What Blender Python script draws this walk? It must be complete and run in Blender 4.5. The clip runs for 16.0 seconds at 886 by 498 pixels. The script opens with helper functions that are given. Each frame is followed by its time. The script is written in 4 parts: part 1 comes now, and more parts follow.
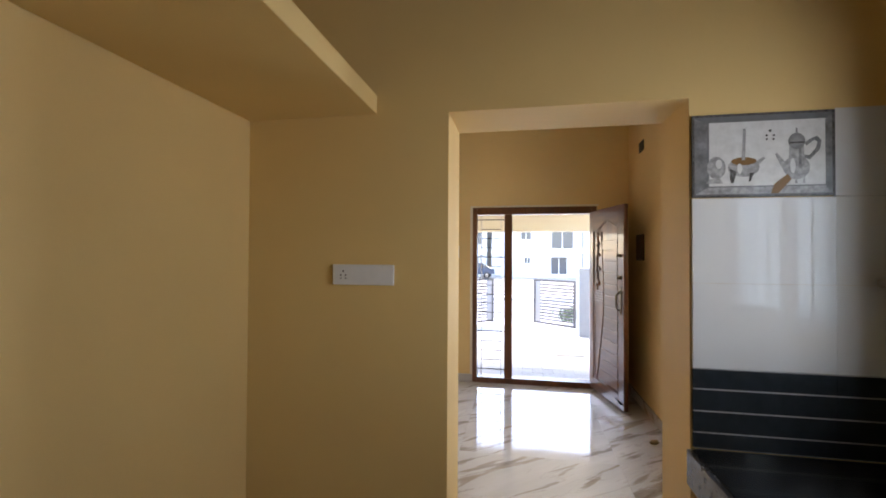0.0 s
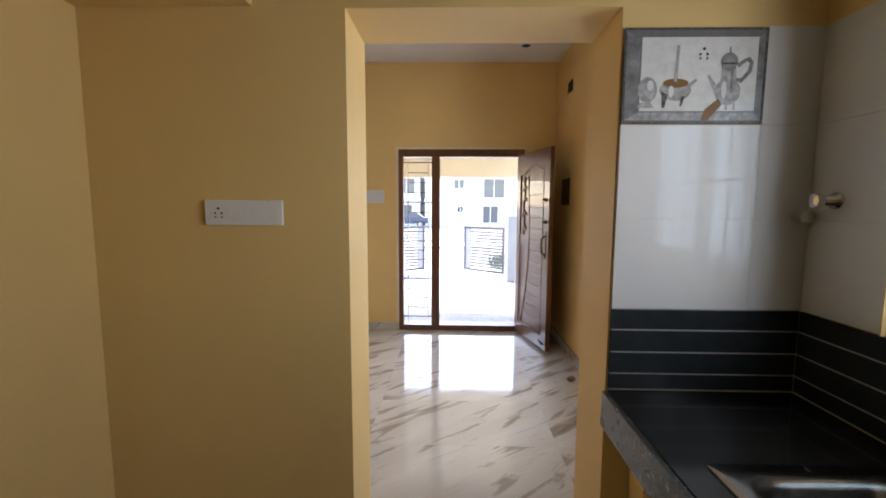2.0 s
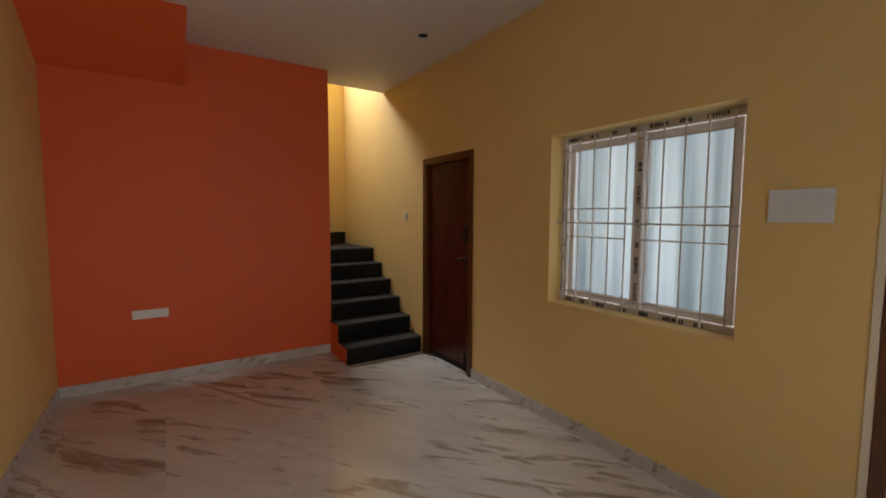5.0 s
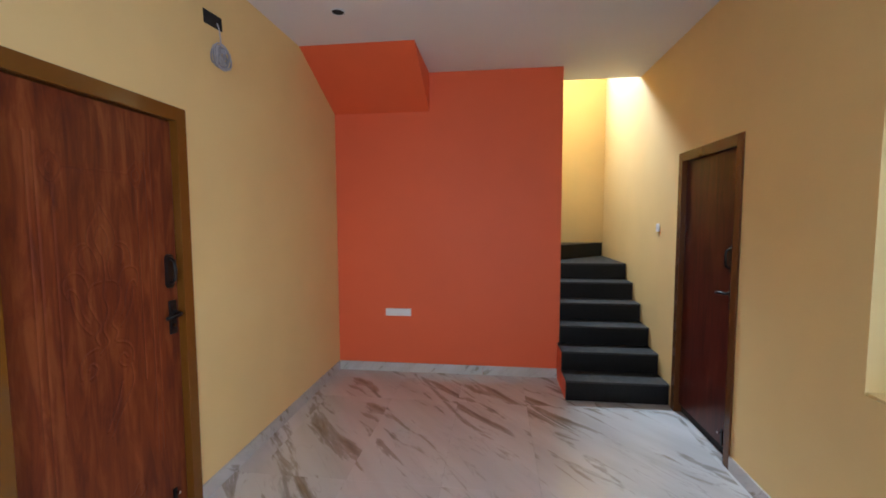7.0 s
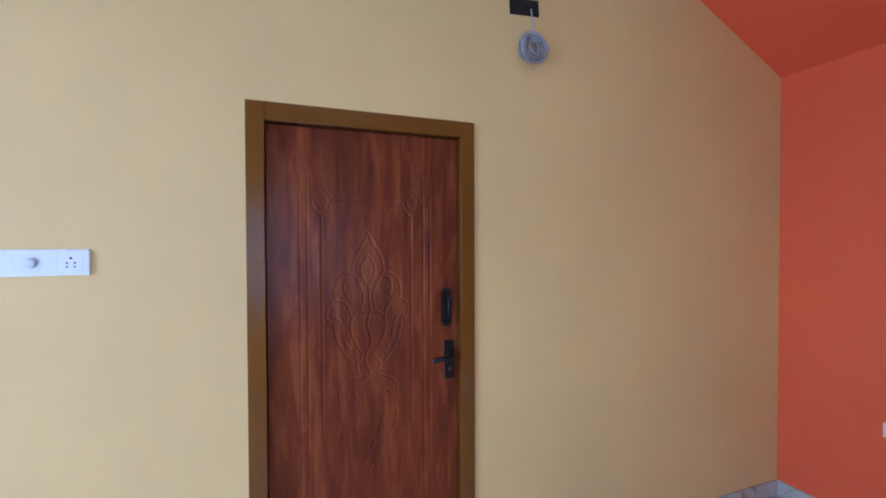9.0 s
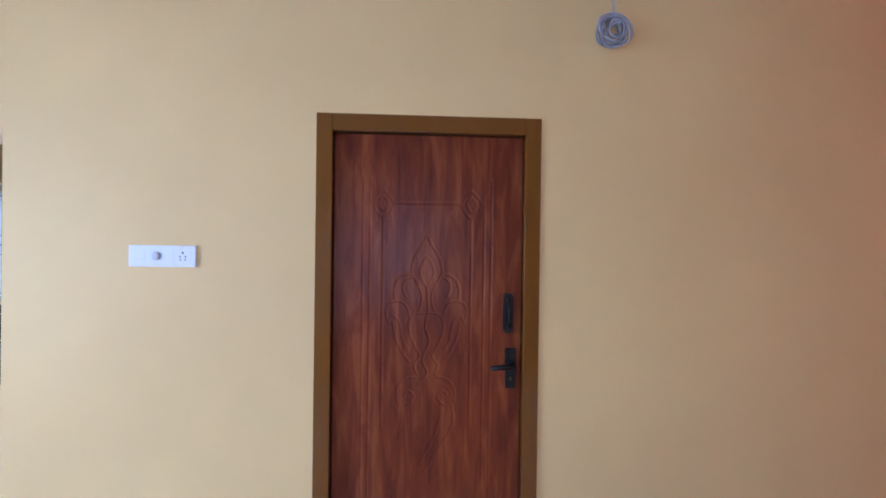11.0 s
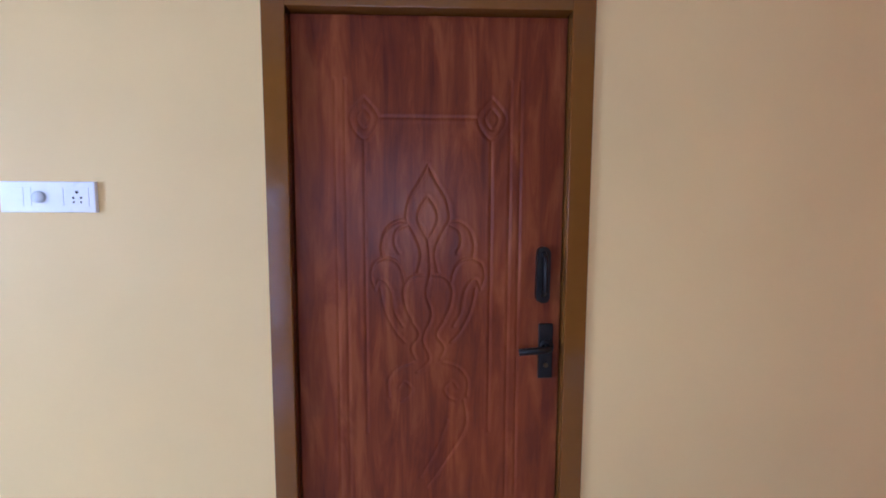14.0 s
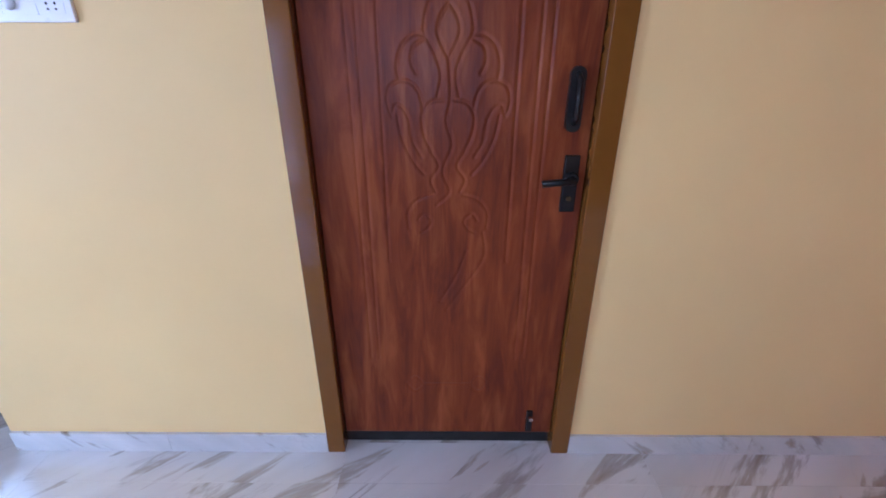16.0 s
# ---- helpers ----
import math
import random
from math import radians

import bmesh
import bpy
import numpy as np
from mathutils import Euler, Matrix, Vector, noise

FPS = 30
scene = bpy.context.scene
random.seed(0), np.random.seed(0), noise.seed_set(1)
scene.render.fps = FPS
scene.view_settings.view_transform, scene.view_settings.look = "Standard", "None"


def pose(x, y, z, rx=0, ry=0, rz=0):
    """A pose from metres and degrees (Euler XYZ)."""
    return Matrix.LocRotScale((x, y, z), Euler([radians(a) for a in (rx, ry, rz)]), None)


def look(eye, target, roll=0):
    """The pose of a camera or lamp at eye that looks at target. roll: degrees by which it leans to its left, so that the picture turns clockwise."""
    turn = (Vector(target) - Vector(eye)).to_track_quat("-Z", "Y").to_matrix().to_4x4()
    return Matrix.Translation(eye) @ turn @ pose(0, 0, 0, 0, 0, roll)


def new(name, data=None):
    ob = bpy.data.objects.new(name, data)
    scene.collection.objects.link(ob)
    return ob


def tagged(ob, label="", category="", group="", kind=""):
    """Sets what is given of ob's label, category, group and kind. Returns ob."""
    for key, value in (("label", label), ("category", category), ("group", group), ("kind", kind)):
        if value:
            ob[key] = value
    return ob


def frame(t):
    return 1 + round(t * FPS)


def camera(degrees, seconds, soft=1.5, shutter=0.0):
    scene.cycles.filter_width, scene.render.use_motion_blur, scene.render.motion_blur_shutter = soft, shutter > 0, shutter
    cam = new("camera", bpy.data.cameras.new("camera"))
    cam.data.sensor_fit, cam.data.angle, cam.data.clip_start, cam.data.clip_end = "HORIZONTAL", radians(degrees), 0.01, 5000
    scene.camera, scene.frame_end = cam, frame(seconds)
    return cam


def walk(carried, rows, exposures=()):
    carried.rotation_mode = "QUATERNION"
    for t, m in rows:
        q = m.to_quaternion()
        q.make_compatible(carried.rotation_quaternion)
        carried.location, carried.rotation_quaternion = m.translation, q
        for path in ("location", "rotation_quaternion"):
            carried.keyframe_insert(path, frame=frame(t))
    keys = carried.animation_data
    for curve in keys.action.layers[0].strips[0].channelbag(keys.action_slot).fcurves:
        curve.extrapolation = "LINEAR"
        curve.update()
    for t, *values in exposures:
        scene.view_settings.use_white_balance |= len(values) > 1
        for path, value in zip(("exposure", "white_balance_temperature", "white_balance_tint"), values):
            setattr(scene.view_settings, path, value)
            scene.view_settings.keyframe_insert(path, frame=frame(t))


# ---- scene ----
cam = camera(93.2, 16.0, 1.8)
PATH = [
    (0, (0.169, 0.718, 1.549), (-0.193, 2.685, 1.579), 0.3),
    (0.5, (0.119, 0.505, 1.552), (-0.017, 2.501, 1.525), 0.3),
    (1, (0.114, 0.474, 1.521), (0.047, 2.471, 1.427), 0.3),
    (1.5, (0.225, 0.642, 1.511), (0.182, 2.635, 1.35), 0.3),
    (1.8, (0.253, 0.8, 1.495), (0.202, 2.79, 1.309), 0.3),
    (2, (0.24, 0.955, 1.496), (0.19, 2.943, 1.288), 0.3),
    (2.2, (0.229, 1.117, 1.499), (0.171, 3.104, 1.274), 0.4),
    (2.5, (0.236, 1.338, 1.488), (0.151, 3.321, 1.246), 0.1),
    (2.8, (0.249, 1.634, 1.472), (0.114, 3.615, 1.236), 0.4),
    (3, (0.234, 1.825, 1.493), (0.048, 3.801, 1.242), 0.4),
    (3.2, (0.211, 2.024, 1.487), (-0.052, 3.99, 1.232), 0.3),
    (3.5, (0.196, 2.262, 1.47), (-0.207, 4.206, 1.233), 0.3),
    (4, (0.219, 2.683, 1.527), (-0.605, 4.491, 1.3), 0.1),
    (4.5, (0.126, 3.133, 1.537), (-1.167, 4.645, 1.328), -0.2),
    (4.7, (0.068, 3.284, 1.532), (-1.396, 4.633, 1.347), -0.0),
    (6.8, (-0.215, 4.365, 1.621), (-2.206, 4.233, 1.483), -0.2),
    (7, (-0.285, 4.356, 1.624), (-2.265, 4.112, 1.481), -0.2),
    (7.5, (-0.544, 4.381, 1.631), (-2.401, 3.65, 1.508), -0.4),
    (8, (-0.865, 4.422, 1.637), (-2.438, 3.191, 1.545), -0.3),
    (8.5, (-1.235, 4.461, 1.635), (-2.377, 2.82, 1.579), -0.4),
    (9, (-1.579, 4.489, 1.657), (-2.274, 2.614, 1.625), -0.2),
    (9.5, (-1.79, 4.571, 1.668), (-2.135, 2.601, 1.649), -0.1),
    (9.7, (-1.821, 4.593, 1.67), (-2.092, 2.612, 1.648), -0.2),
    (11.8, (-1.886, 4.291, 1.633), (-1.948, 2.293, 1.656), 0.5),
    (12, (-1.886, 4.209, 1.641), (-1.937, 2.21, 1.678), 0.3),
    (12.5, (-1.878, 4.061, 1.648), (-1.946, 2.064, 1.721), 0.3),
    (13, (-1.88, 3.989, 1.614), (-1.956, 1.991, 1.683), 0.3),
    (13.5, (-1.872, 3.987, 1.591), (-1.967, 1.989, 1.564), 0.3),
    (14, (-1.915, 3.967, 1.55), (-1.975, 1.975, 1.379), 0.2),
    (14.5, (-1.907, 3.951, 1.516), (-1.958, 1.98, 1.178), 0.3),
    (15, (-1.9, 3.944, 1.467), (-1.937, 2.004, 0.98), 0.2),
    (15.5, (-1.893, 3.933, 1.428), (-1.913, 2.036, 0.795), 0.2),
    (16, (-1.899, 3.936, 1.443), (-1.89, 2.102, 0.645), 0.1),
]
EXPOSURE = ((0, 3.48, 7150, 20), (1.5, 3.5, 7050, 19), (2.5, 3.62, 7250, 20), (3.0, 2.88, 7250, 20), (3.5, 2.25, 7000, 18), (4.0, 2.72, 7900, 21), (4.7, 2.65, 7900, 22), (6.8, 3.65, 6100, 15), (7.0, 3.8, 5850, 15), (7.5, 4.05, 5250, 14), (8.0, 4.15, 4850, 13), (8.5, 4.15, 4800, 16), (9.0, 4.1, 4750, 18), (9.5, 4.1, 4750, 20), (12, 4.1, 4800, 25), (16, 4.18, 4900, 26))
walk(cam, [(t, look(eye, target, roll)) for t, eye, target, roll in PATH], EXPOSURE)

# ---- light ----
scene.world = bpy.data.worlds.new("sky")
scene.world.use_nodes = True
wn = scene.world.node_tree
sky = wn.nodes.new("ShaderNodeTexSky")
sky.sky_type, sky.sun_disc = "NISHITA", False
SUN_UP, SUN_WAY = 55.0, (-0.45, 0.6)
sky.sun_elevation, sky.sun_rotation = radians(SUN_UP), math.atan2(SUN_WAY[0], SUN_WAY[1])
wn.links.new(sky.outputs[0], wn.nodes["Background"].inputs[0])
wn.nodes["Background"].inputs[1].default_value = 0.15


def lamp(name, kind, power, m, colour=(1, 1, 1), size=(1, 1), angle=0.5, spread=180):
    data = bpy.data.lights.new(name, kind)
    data.energy, data.color = power, colour
    if kind == "SUN":
        data.angle = radians(angle)
    else:
        data.shape, data.size, data.size_y = "RECTANGLE", size[0], size[1]
        data.spread = radians(spread)
    ob = new(name, data)
    ob.matrix_world = m
    return ob


flat = math.hypot(*SUN_WAY)
lamp("sun", "SUN", 0.55, look((SUN_WAY[0] / flat, SUN_WAY[1] / flat, math.tan(radians(SUN_UP))), (0, 0, 0)), (1.0, 0.94, 0.85), angle=10)
# daylight standing in the openings of the windows and of the stair head
lamp("skylight_front_window", "AREA", 2.4, look((-1.54, 6.35, 1.6), (-1.54, 5.0, 1.35)), (0.86, 0.93, 1.0), (1.3, 1.3))
lamp("skylight_right_window", "AREA", 13.0, look((1.98, 4.25, 1.65), (0.5, 4.0, 1.25)), (0.86, 0.93, 1.0), (1.15, 1.25))
lamp("skylight_kitchen_window", "AREA", 2.3, look((2.1, 1.36, 1.62), (1.2, 2.06, 1.8)), (0.86, 0.93, 1.0), (1.15, 1.0), spread=150)
lamp("skylight_stair_window", "AREA", 8.5, look((-6.52, 5.0, 4.52), (-4.9, 5.85, 2.0)), (0.72, 0.9, 1.0), (0.7, 0.6), spread=120)

# ---- materials ----
def material(name):
    m = bpy.data.materials.new(name)
    m.use_nodes = True
    nt = m.node_tree
    return m, nt, nt.nodes["Principled BSDF"]


def add(nt, kind, **values):
    n = nt.nodes.new(kind)
    for key, value in values.items():
        n.inputs[key.replace("_", " ")].default_value = value
    return n


def coords(nt, scale=(1, 1, 1), turn=(0, 0, 0), world=True):
    src = nt.nodes.new("ShaderNodeNewGeometry" if world else "ShaderNodeTexCoord")
    mp = nt.nodes.new("ShaderNodeMapping")
    mp.inputs["Scale"].default_value = scale
    mp.inputs["Rotation"].default_value = turn
    nt.links.new(src.outputs["Position" if world else "Object"], mp.inputs["Vector"])
    return mp.outputs[0]


def ramp(nt, fac, stops):
    n = nt.nodes.new("ShaderNodeValToRGB")
    e = n.color_ramp.elements
    while len(e) < len(stops):
        e.new(0.5)
    for k, (p, c) in enumerate(stops):
        e[k].position, e[k].color = p, (*c, 1)
    nt.links.new(fac, n.inputs[0])
    return n.outputs[0]


def mix(nt, fac, a, b, how="MIX"):
    n = nt.nodes.new("ShaderNodeMix")
    n.data_type, n.blend_type = "RGBA", how
    for sock, v in ((n.inputs[0], fac), (n.inputs[6], a), (n.inputs[7], b)):
        if isinstance(v, (int, float)):
            sock.default_value = v
        elif isinstance(v, tuple):
            sock.default_value = (*v, 1)
        else:
            nt.links.new(v, sock)
    return n.outputs[2]


def tex(nt, vec, scale, detail=4, rough=0.55, distort=0.0):
    n = add(nt, "ShaderNodeTexNoise", Scale=scale, Detail=detail, Roughness=rough, Distortion=distort)
    nt.links.new(vec, n.inputs["Vector"])
    return n.outputs["Fac"]


def bump(nt, bsdf, height, strength=0.2, distance=0.002):
    n = add(nt, "ShaderNodeBump", Strength=strength, Distance=distance)
    nt.links.new(height, n.inputs["Height"])
    nt.links.new(n.outputs[0], bsdf.inputs["Normal"])


def paint(name, colour, rough=0.6, spread=0.06, relief=0.12):
    """Emulsion on plaster: roller grain, faint blotches."""
    m, nt, b = material(name)
    v = coords(nt)
    big = tex(nt, v, 1.1, 3)
    dark = tuple(c * (1 - spread) for c in colour)
    light = tuple(min(1, c * (1 + spread * 0.6)) for c in colour)
    base = ramp(nt, big, [(0.3, dark), (0.7, light)])
    fine = tex(nt, v, 60, 3)
    base = mix(nt, 0.05, base, ramp(nt, fine, [(0.35, dark), (0.65, light)]))
    nt.links.new(base, b.inputs["Base Color"])
    b.inputs["Roughness"].default_value = rough
    b.inputs["Specular IOR Level"].default_value = 0.35
    h = mix(nt, 0.5, tex(nt, v, 220, 2), tex(nt, v, 9, 3))
    bump(nt, b, h, relief, 0.003)
    return m


def plain(name, colour, rough=0.4, metal=0.0, grain=0.08, scale=40, coat=0.0, shine=0.5):
    m, nt, b = material(name)
    v = coords(nt, world=False)
    f = tex(nt, v, scale, 3)
    base = ramp(nt, f, [(0.3, tuple(c * (1 - grain) for c in colour)), (0.7, tuple(min(1, c * (1 + grain)) for c in colour))])
    nt.links.new(base, b.inputs["Base Color"])
    r = ramp(nt, tex(nt, v, scale * 0.3, 3), [(0.3, (rough * 0.85,) * 3), (0.7, (min(1, rough * 1.15),) * 3)])
    nt.links.new(r, b.inputs["Roughness"])
    b.inputs["Metallic"].default_value = metal
    b.inputs["Coat Weight"].default_value = coat
    b.inputs["Specular IOR Level"].default_value = shine
    return m


def marble(name, tone=1.0, polish=0.045, upright=False):
    """Glazed tile, white with grey-brown slanting streaks; each piece has its own part of the pattern."""
    m, nt, b = material(name)
    geo = nt.nodes.new("ShaderNodeNewGeometry")
    info = nt.nodes.new("ShaderNodeObjectInfo")
    shift = nt.nodes.new("ShaderNodeVectorMath")
    shift.operation = "MULTIPLY_ADD"
    nt.links.new(info.outputs["Random"], shift.inputs[0])
    shift.inputs[1].default_value = (0.9, 0.5, 0)
    nt.links.new(geo.outputs["Position"], shift.inputs[2])
    mp = nt.nodes.new("ShaderNodeMapping")
    mp.vector_type = "TEXTURE"
    mp.inputs["Rotation"].default_value = (0, 0, radians(40))
    mp.inputs["Scale"].default_value = (1.3, 0.24, 1)
    if upright:
        apart = nt.nodes.new("ShaderNodeSeparateXYZ")
        along = nt.nodes.new("ShaderNodeMath")
        flatten = nt.nodes.new("ShaderNodeCombineXYZ")
        nt.links.new(shift.outputs[0], apart.inputs[0])
        nt.links.new(apart.outputs[0], along.inputs[0])
        nt.links.new(apart.outputs[1], along.inputs[1])
        nt.links.new(along.outputs[0], flatten.inputs[0])
        nt.links.new(apart.outputs[2], flatten.inputs[1])
        nt.links.new(flatten.outputs[0], mp.inputs["Vector"])
        mp.inputs["Scale"].default_value = (0.6, 0.16, 1)
    else:
        nt.links.new(shift.outputs[0], mp.inputs["Vector"])
    v = mp.outputs[0]
    streak = tex(nt, v, 1.7, 5, 0.58, 0.7)
    feather = tex(nt, v, 9.0, 4, 0.65)
    edge = nt.nodes.new("ShaderNodeMath")
    edge.operation = "MULTIPLY_ADD"
    nt.links.new(feather, edge.inputs[0])
    edge.inputs[1].default_value = 0.11
    nt.links.new(streak, edge.inputs[2])
    mask = ramp(nt, edge.outputs[0], [(0.63 if upright else 0.605, (0, 0, 0)), (0.68 if upright else 0.65, (0.55,) * 3), (0.77, (1.0,) * 3)])
    thin = tex(nt, v, 1.3, 3, 0.5, 1.6)
    line = ramp(nt, thin, [(0.482, (0, 0, 0)), (0.5, (1, 1, 1)), (0.518, (0, 0, 0))])
    patch = ramp(nt, tex(nt, shift.outputs[0], 1.5, 2), [(0.45, (0, 0, 0)), (0.62, (1, 1, 1))])
    line = mix(nt, 1.0, line, patch, "MULTIPLY")
    cloud = tex(nt, v, 0.9, 3)
    white = ramp(nt, cloud, [(0.3, (0.5 * tone, 0.485 * tone, 0.46 * tone)), (0.7, (0.64 * tone, 0.63 * tone, 0.61 * tone))])
    tint = ramp(nt, tex(nt, v, 3.2, 3), [(0.35, (0.19, 0.165, 0.13)), (0.65, (0.3, 0.235, 0.155))])
    c = mix(nt, mask, white, tint)
    half = nt.nodes.new("ShaderNodeMath")
    half.operation = "MULTIPLY"
    half.inputs[1].default_value = 0.3
    nt.links.new(line, half.inputs[0])
    c = mix(nt, half.outputs[0], c, (0.24, 0.21, 0.18))
    nt.links.new(c, b.inputs["Base Color"])
    r = ramp(nt, tex(nt, geo.outputs["Position"], 3.0, 4), [(0.3, (polish,) * 3), (0.75, (polish * 2.1,) * 3)])
    nt.links.new(r, b.inputs["Roughness"])
    b.inputs["Specular IOR Level"].default_value = 0.95
    return m


def wood(name, dark, mid, light, rough=0.35, along=2, coat=0.0, grain=1.0, shine=0.5, across=26.0, run=1.9, fine=0.18, wave=0.9):
    """Stained timber with the grain along one axis of the piece."""
    m, nt, b = material(name)
    s = [across] * 3
    s[along] = run
    v = coords(nt, tuple(s), world=False)
    f = tex(nt, v, 0.55 * grain, 5, 0.6, wave)
    c = ramp(nt, f, [(0.33, dark), (0.5, mid), (0.67, light)])
    s2 = [150.0] * 3
    s2[along] = 4.0
    g = tex(nt, coords(nt, tuple(s2), world=False), 1.0, 3)
    c = mix(nt, fine, c, ramp(nt, g, [(0.3, dark), (0.7, light)]))
    s3 = [3.0] * 3
    s3[along] = 0.8
    patch = tex(nt, coords(nt, tuple(s3), world=False), 1.0, 3)
    c = mix(nt, 0.36, c, ramp(nt, patch, [(0.38, dark), (0.62, mid)]))
    nt.links.new(c, b.inputs["Base Color"])
    b.inputs["Roughness"].default_value = rough
    b.inputs["Coat Weight"].default_value = coat
    b.inputs["Specular IOR Level"].default_value = shine
    bump(nt, b, g, 0.12, 0.001)
    return m


def frosted(name):
    """Pale obscured glass."""
    m, nt, b = material(name)
    out = nt.nodes["Material Output"]
    tl = nt.nodes.new("ShaderNodeBsdfTranslucent")
    f = tex(nt, coords(nt, (11, 11, 0.25)), 1.0, 3)
    nt.links.new(ramp(nt, f, [(0.35, (0.26, 0.315, 0.335)), (0.65, (0.43, 0.49, 0.515))]), tl.inputs[0])
    gl = nt.nodes.new("ShaderNodeBsdfGlossy")
    gl.inputs["Roughness"].default_value = 0.12
    ms = nt.nodes.new("ShaderNodeMixShader")
    ms.inputs[0].default_value = 0.06
    nt.links.new(tl.outputs[0], ms.inputs[1])
    nt.links.new(gl.outputs[0], ms.inputs[2])
    nt.links.new(ms.outputs[0], out.inputs[0])
    return m


CREAM = paint("cream_wall_paint", (0.76, 0.545, 0.235))
PORCHCREAM = paint("porch_cream_paint", (0.74, 0.67, 0.52))
ORANGE = paint("orange_wall_paint", (0.78, 0.135, 0.045), 0.55, 0.04)
CEILING = paint("white_ceiling_paint", (0.72, 0.70, 0.68), 0.7, 0.03)
OUTWALL = paint("outer_wall_paint", (0.74, 0.70, 0.62), 0.7, 0.05)
MARBLE = marble("marble_floor_tile")
SKIRT = marble("marble_skirting_tile", 0.95, 0.12, True)
GROUT = plain("tile_grout", (0.55, 0.53, 0.5), 0.8)
BLACKSTONE = plain("black_granite", (0.016, 0.017, 0.018), 0.12, 0, 0.5, 180)
# treads are a lighter grey-black than the risers
TREADSTONE = plain("paler_black_stair_granite", (0.03, 0.029, 0.027), 0.5, 0, 0.35, 60, 0, 0.3)
# cool grey holds the shade of the post's house-side face
POSTSHADE = plain("shaded_grey_render", (0.3, 0.325, 0.35), 0.8, 0, 0.05, 6)
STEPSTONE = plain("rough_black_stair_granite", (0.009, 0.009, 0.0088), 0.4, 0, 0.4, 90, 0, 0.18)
REDWOOD = wood("red_brown_door_laminate", (0.08, 0.015, 0.01), (0.185, 0.04, 0.0125), (0.315, 0.094, 0.027), 0.28, 2, 0.0, 1.0, 0.15, 34.0, 5.0, 0.1, 0.6)
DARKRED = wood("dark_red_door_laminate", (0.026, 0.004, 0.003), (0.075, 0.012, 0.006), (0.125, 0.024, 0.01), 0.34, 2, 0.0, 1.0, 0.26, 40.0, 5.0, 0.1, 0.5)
FRAMEBROWN = plain("brown_enamel", (0.165, 0.063, 0.009), 0.14, 0, 0.03, 30, 0.1, 0.4)
TEAK = wood("polished_teak", (0.07, 0.024, 0.01), (0.15, 0.058, 0.024), (0.23, 0.095, 0.04), 0.36, 2, 0.3)
TEAKX = wood("polished_teak_across", (0.07, 0.024, 0.01), (0.15, 0.058, 0.024), (0.23, 0.095, 0.04), 0.36, 0, 0.3)
DOORFRAME = wood("dark_teak_frame", (0.07, 0.024, 0.01), (0.14, 0.05, 0.019), (0.2, 0.08, 0.03), 0.3, 2, 0.2)
WHITE = plain("white_plastic", (0.78, 0.79, 0.80), 0.3, 0, 0.02)
GREYPLATE = plain("grey_white_plastic", (0.62, 0.66, 0.68), 0.3, 0, 0.02)
UPVC = plain("white_window_plastic", (0.76, 0.76, 0.75), 0.35, 0, 0.03)
TAPE = plain("beige_protective_tape", (0.52, 0.47, 0.40), 0.5)
INK = plain("dark_tape_print", (0.03, 0.03, 0.035), 0.5)
BARS = plain("grey_painted_steel", (0.52, 0.51, 0.49), 0.45, 0, 0.12)
DARKBAR = plain("dark_painted_steel", (0.03, 0.027, 0.025), 0.45, 0.2, 0.15)
GATEGREY = plain("dark_grey_gate_steel", (0.1, 0.095, 0.095), 0.45, 0.1, 0.15)
BLACKIRON = plain("black_metal", (0.012, 0.011, 0.011), 0.35, 0.4, 0.2)
CHROME = plain("chrome", (0.8, 0.8, 0.8), 0.1, 1.0, 0.02)
STEEL = plain("brushed_steel", (0.3, 0.3, 0.295), 0.24, 1.0, 0.06, 90)
BRASS = plain("aged_brass", (0.16, 0.11, 0.06), 0.3, 1.0, 0.1)
# near-black colour that stands in for shade inside holes and gaps
HOLESHADE = plain("hole_shade_black", (0.012, 0.011, 0.010), 0.9)
WIRE = plain("grey_cable", (0.42, 0.42, 0.46), 0.4, 0, 0.1)
SHADEWIRE = plain("shaded_grey_cable", (0.27, 0.27, 0.3), 0.4, 0, 0.1)
REDWIRE = plain("red_cable", (0.35, 0.05, 0.03), 0.4)
WHITETILE = plain("glossy_white_wall_tile", (0.66, 0.68, 0.69), 0.03, 0, 0.025, 3, 0, 0.95)
DARKTILE = plain("glossy_charcoal_wall_tile", (0.022, 0.028, 0.032), 0.1, 0, 0.15, 20)
STRIPE = plain("pale_grey_joint", (0.35, 0.36, 0.36), 0.5)
ARTGREY = plain("grey_printed_border", (0.16, 0.17, 0.18), 0.1)
ARTPALE = plain("pale_printed_field", (0.62, 0.64, 0.64), 0.08)
ARTSILVER = plain("silver_print", (0.33, 0.34, 0.35), 0.12, 0, 0.35, 60)
ARTDARK = plain("dark_print", (0.1, 0.1, 0.1), 0.12, 0, 0.7, 90)
ARTBROWN = plain("brown_print", (0.22, 0.13, 0.06), 0.12)
GLASS = frosted("obscured_window_glass")
PAVER = plain("grey_concrete_paver", (0.33, 0.36, 0.38), 0.8, 0, 0.14, 25)
ASPHALT = plain("dusty_road", (0.3, 0.295, 0.28), 0.85, 0, 0.2, 8)
EARTH = plain("dry_sandy_ground", (0.36, 0.33, 0.28), 0.95, 0, 0.15, 2)
CONCRETE = plain("pale_concrete", (0.58, 0.575, 0.56), 0.8, 0, 0.1, 6)
FARWHITE = paint("white_house_paint", (0.6, 0.6, 0.59), 0.8, 0.06)
FARDARK = plain("dark_glass_and_carport_shade", (0.06, 0.07, 0.085), 0.15)
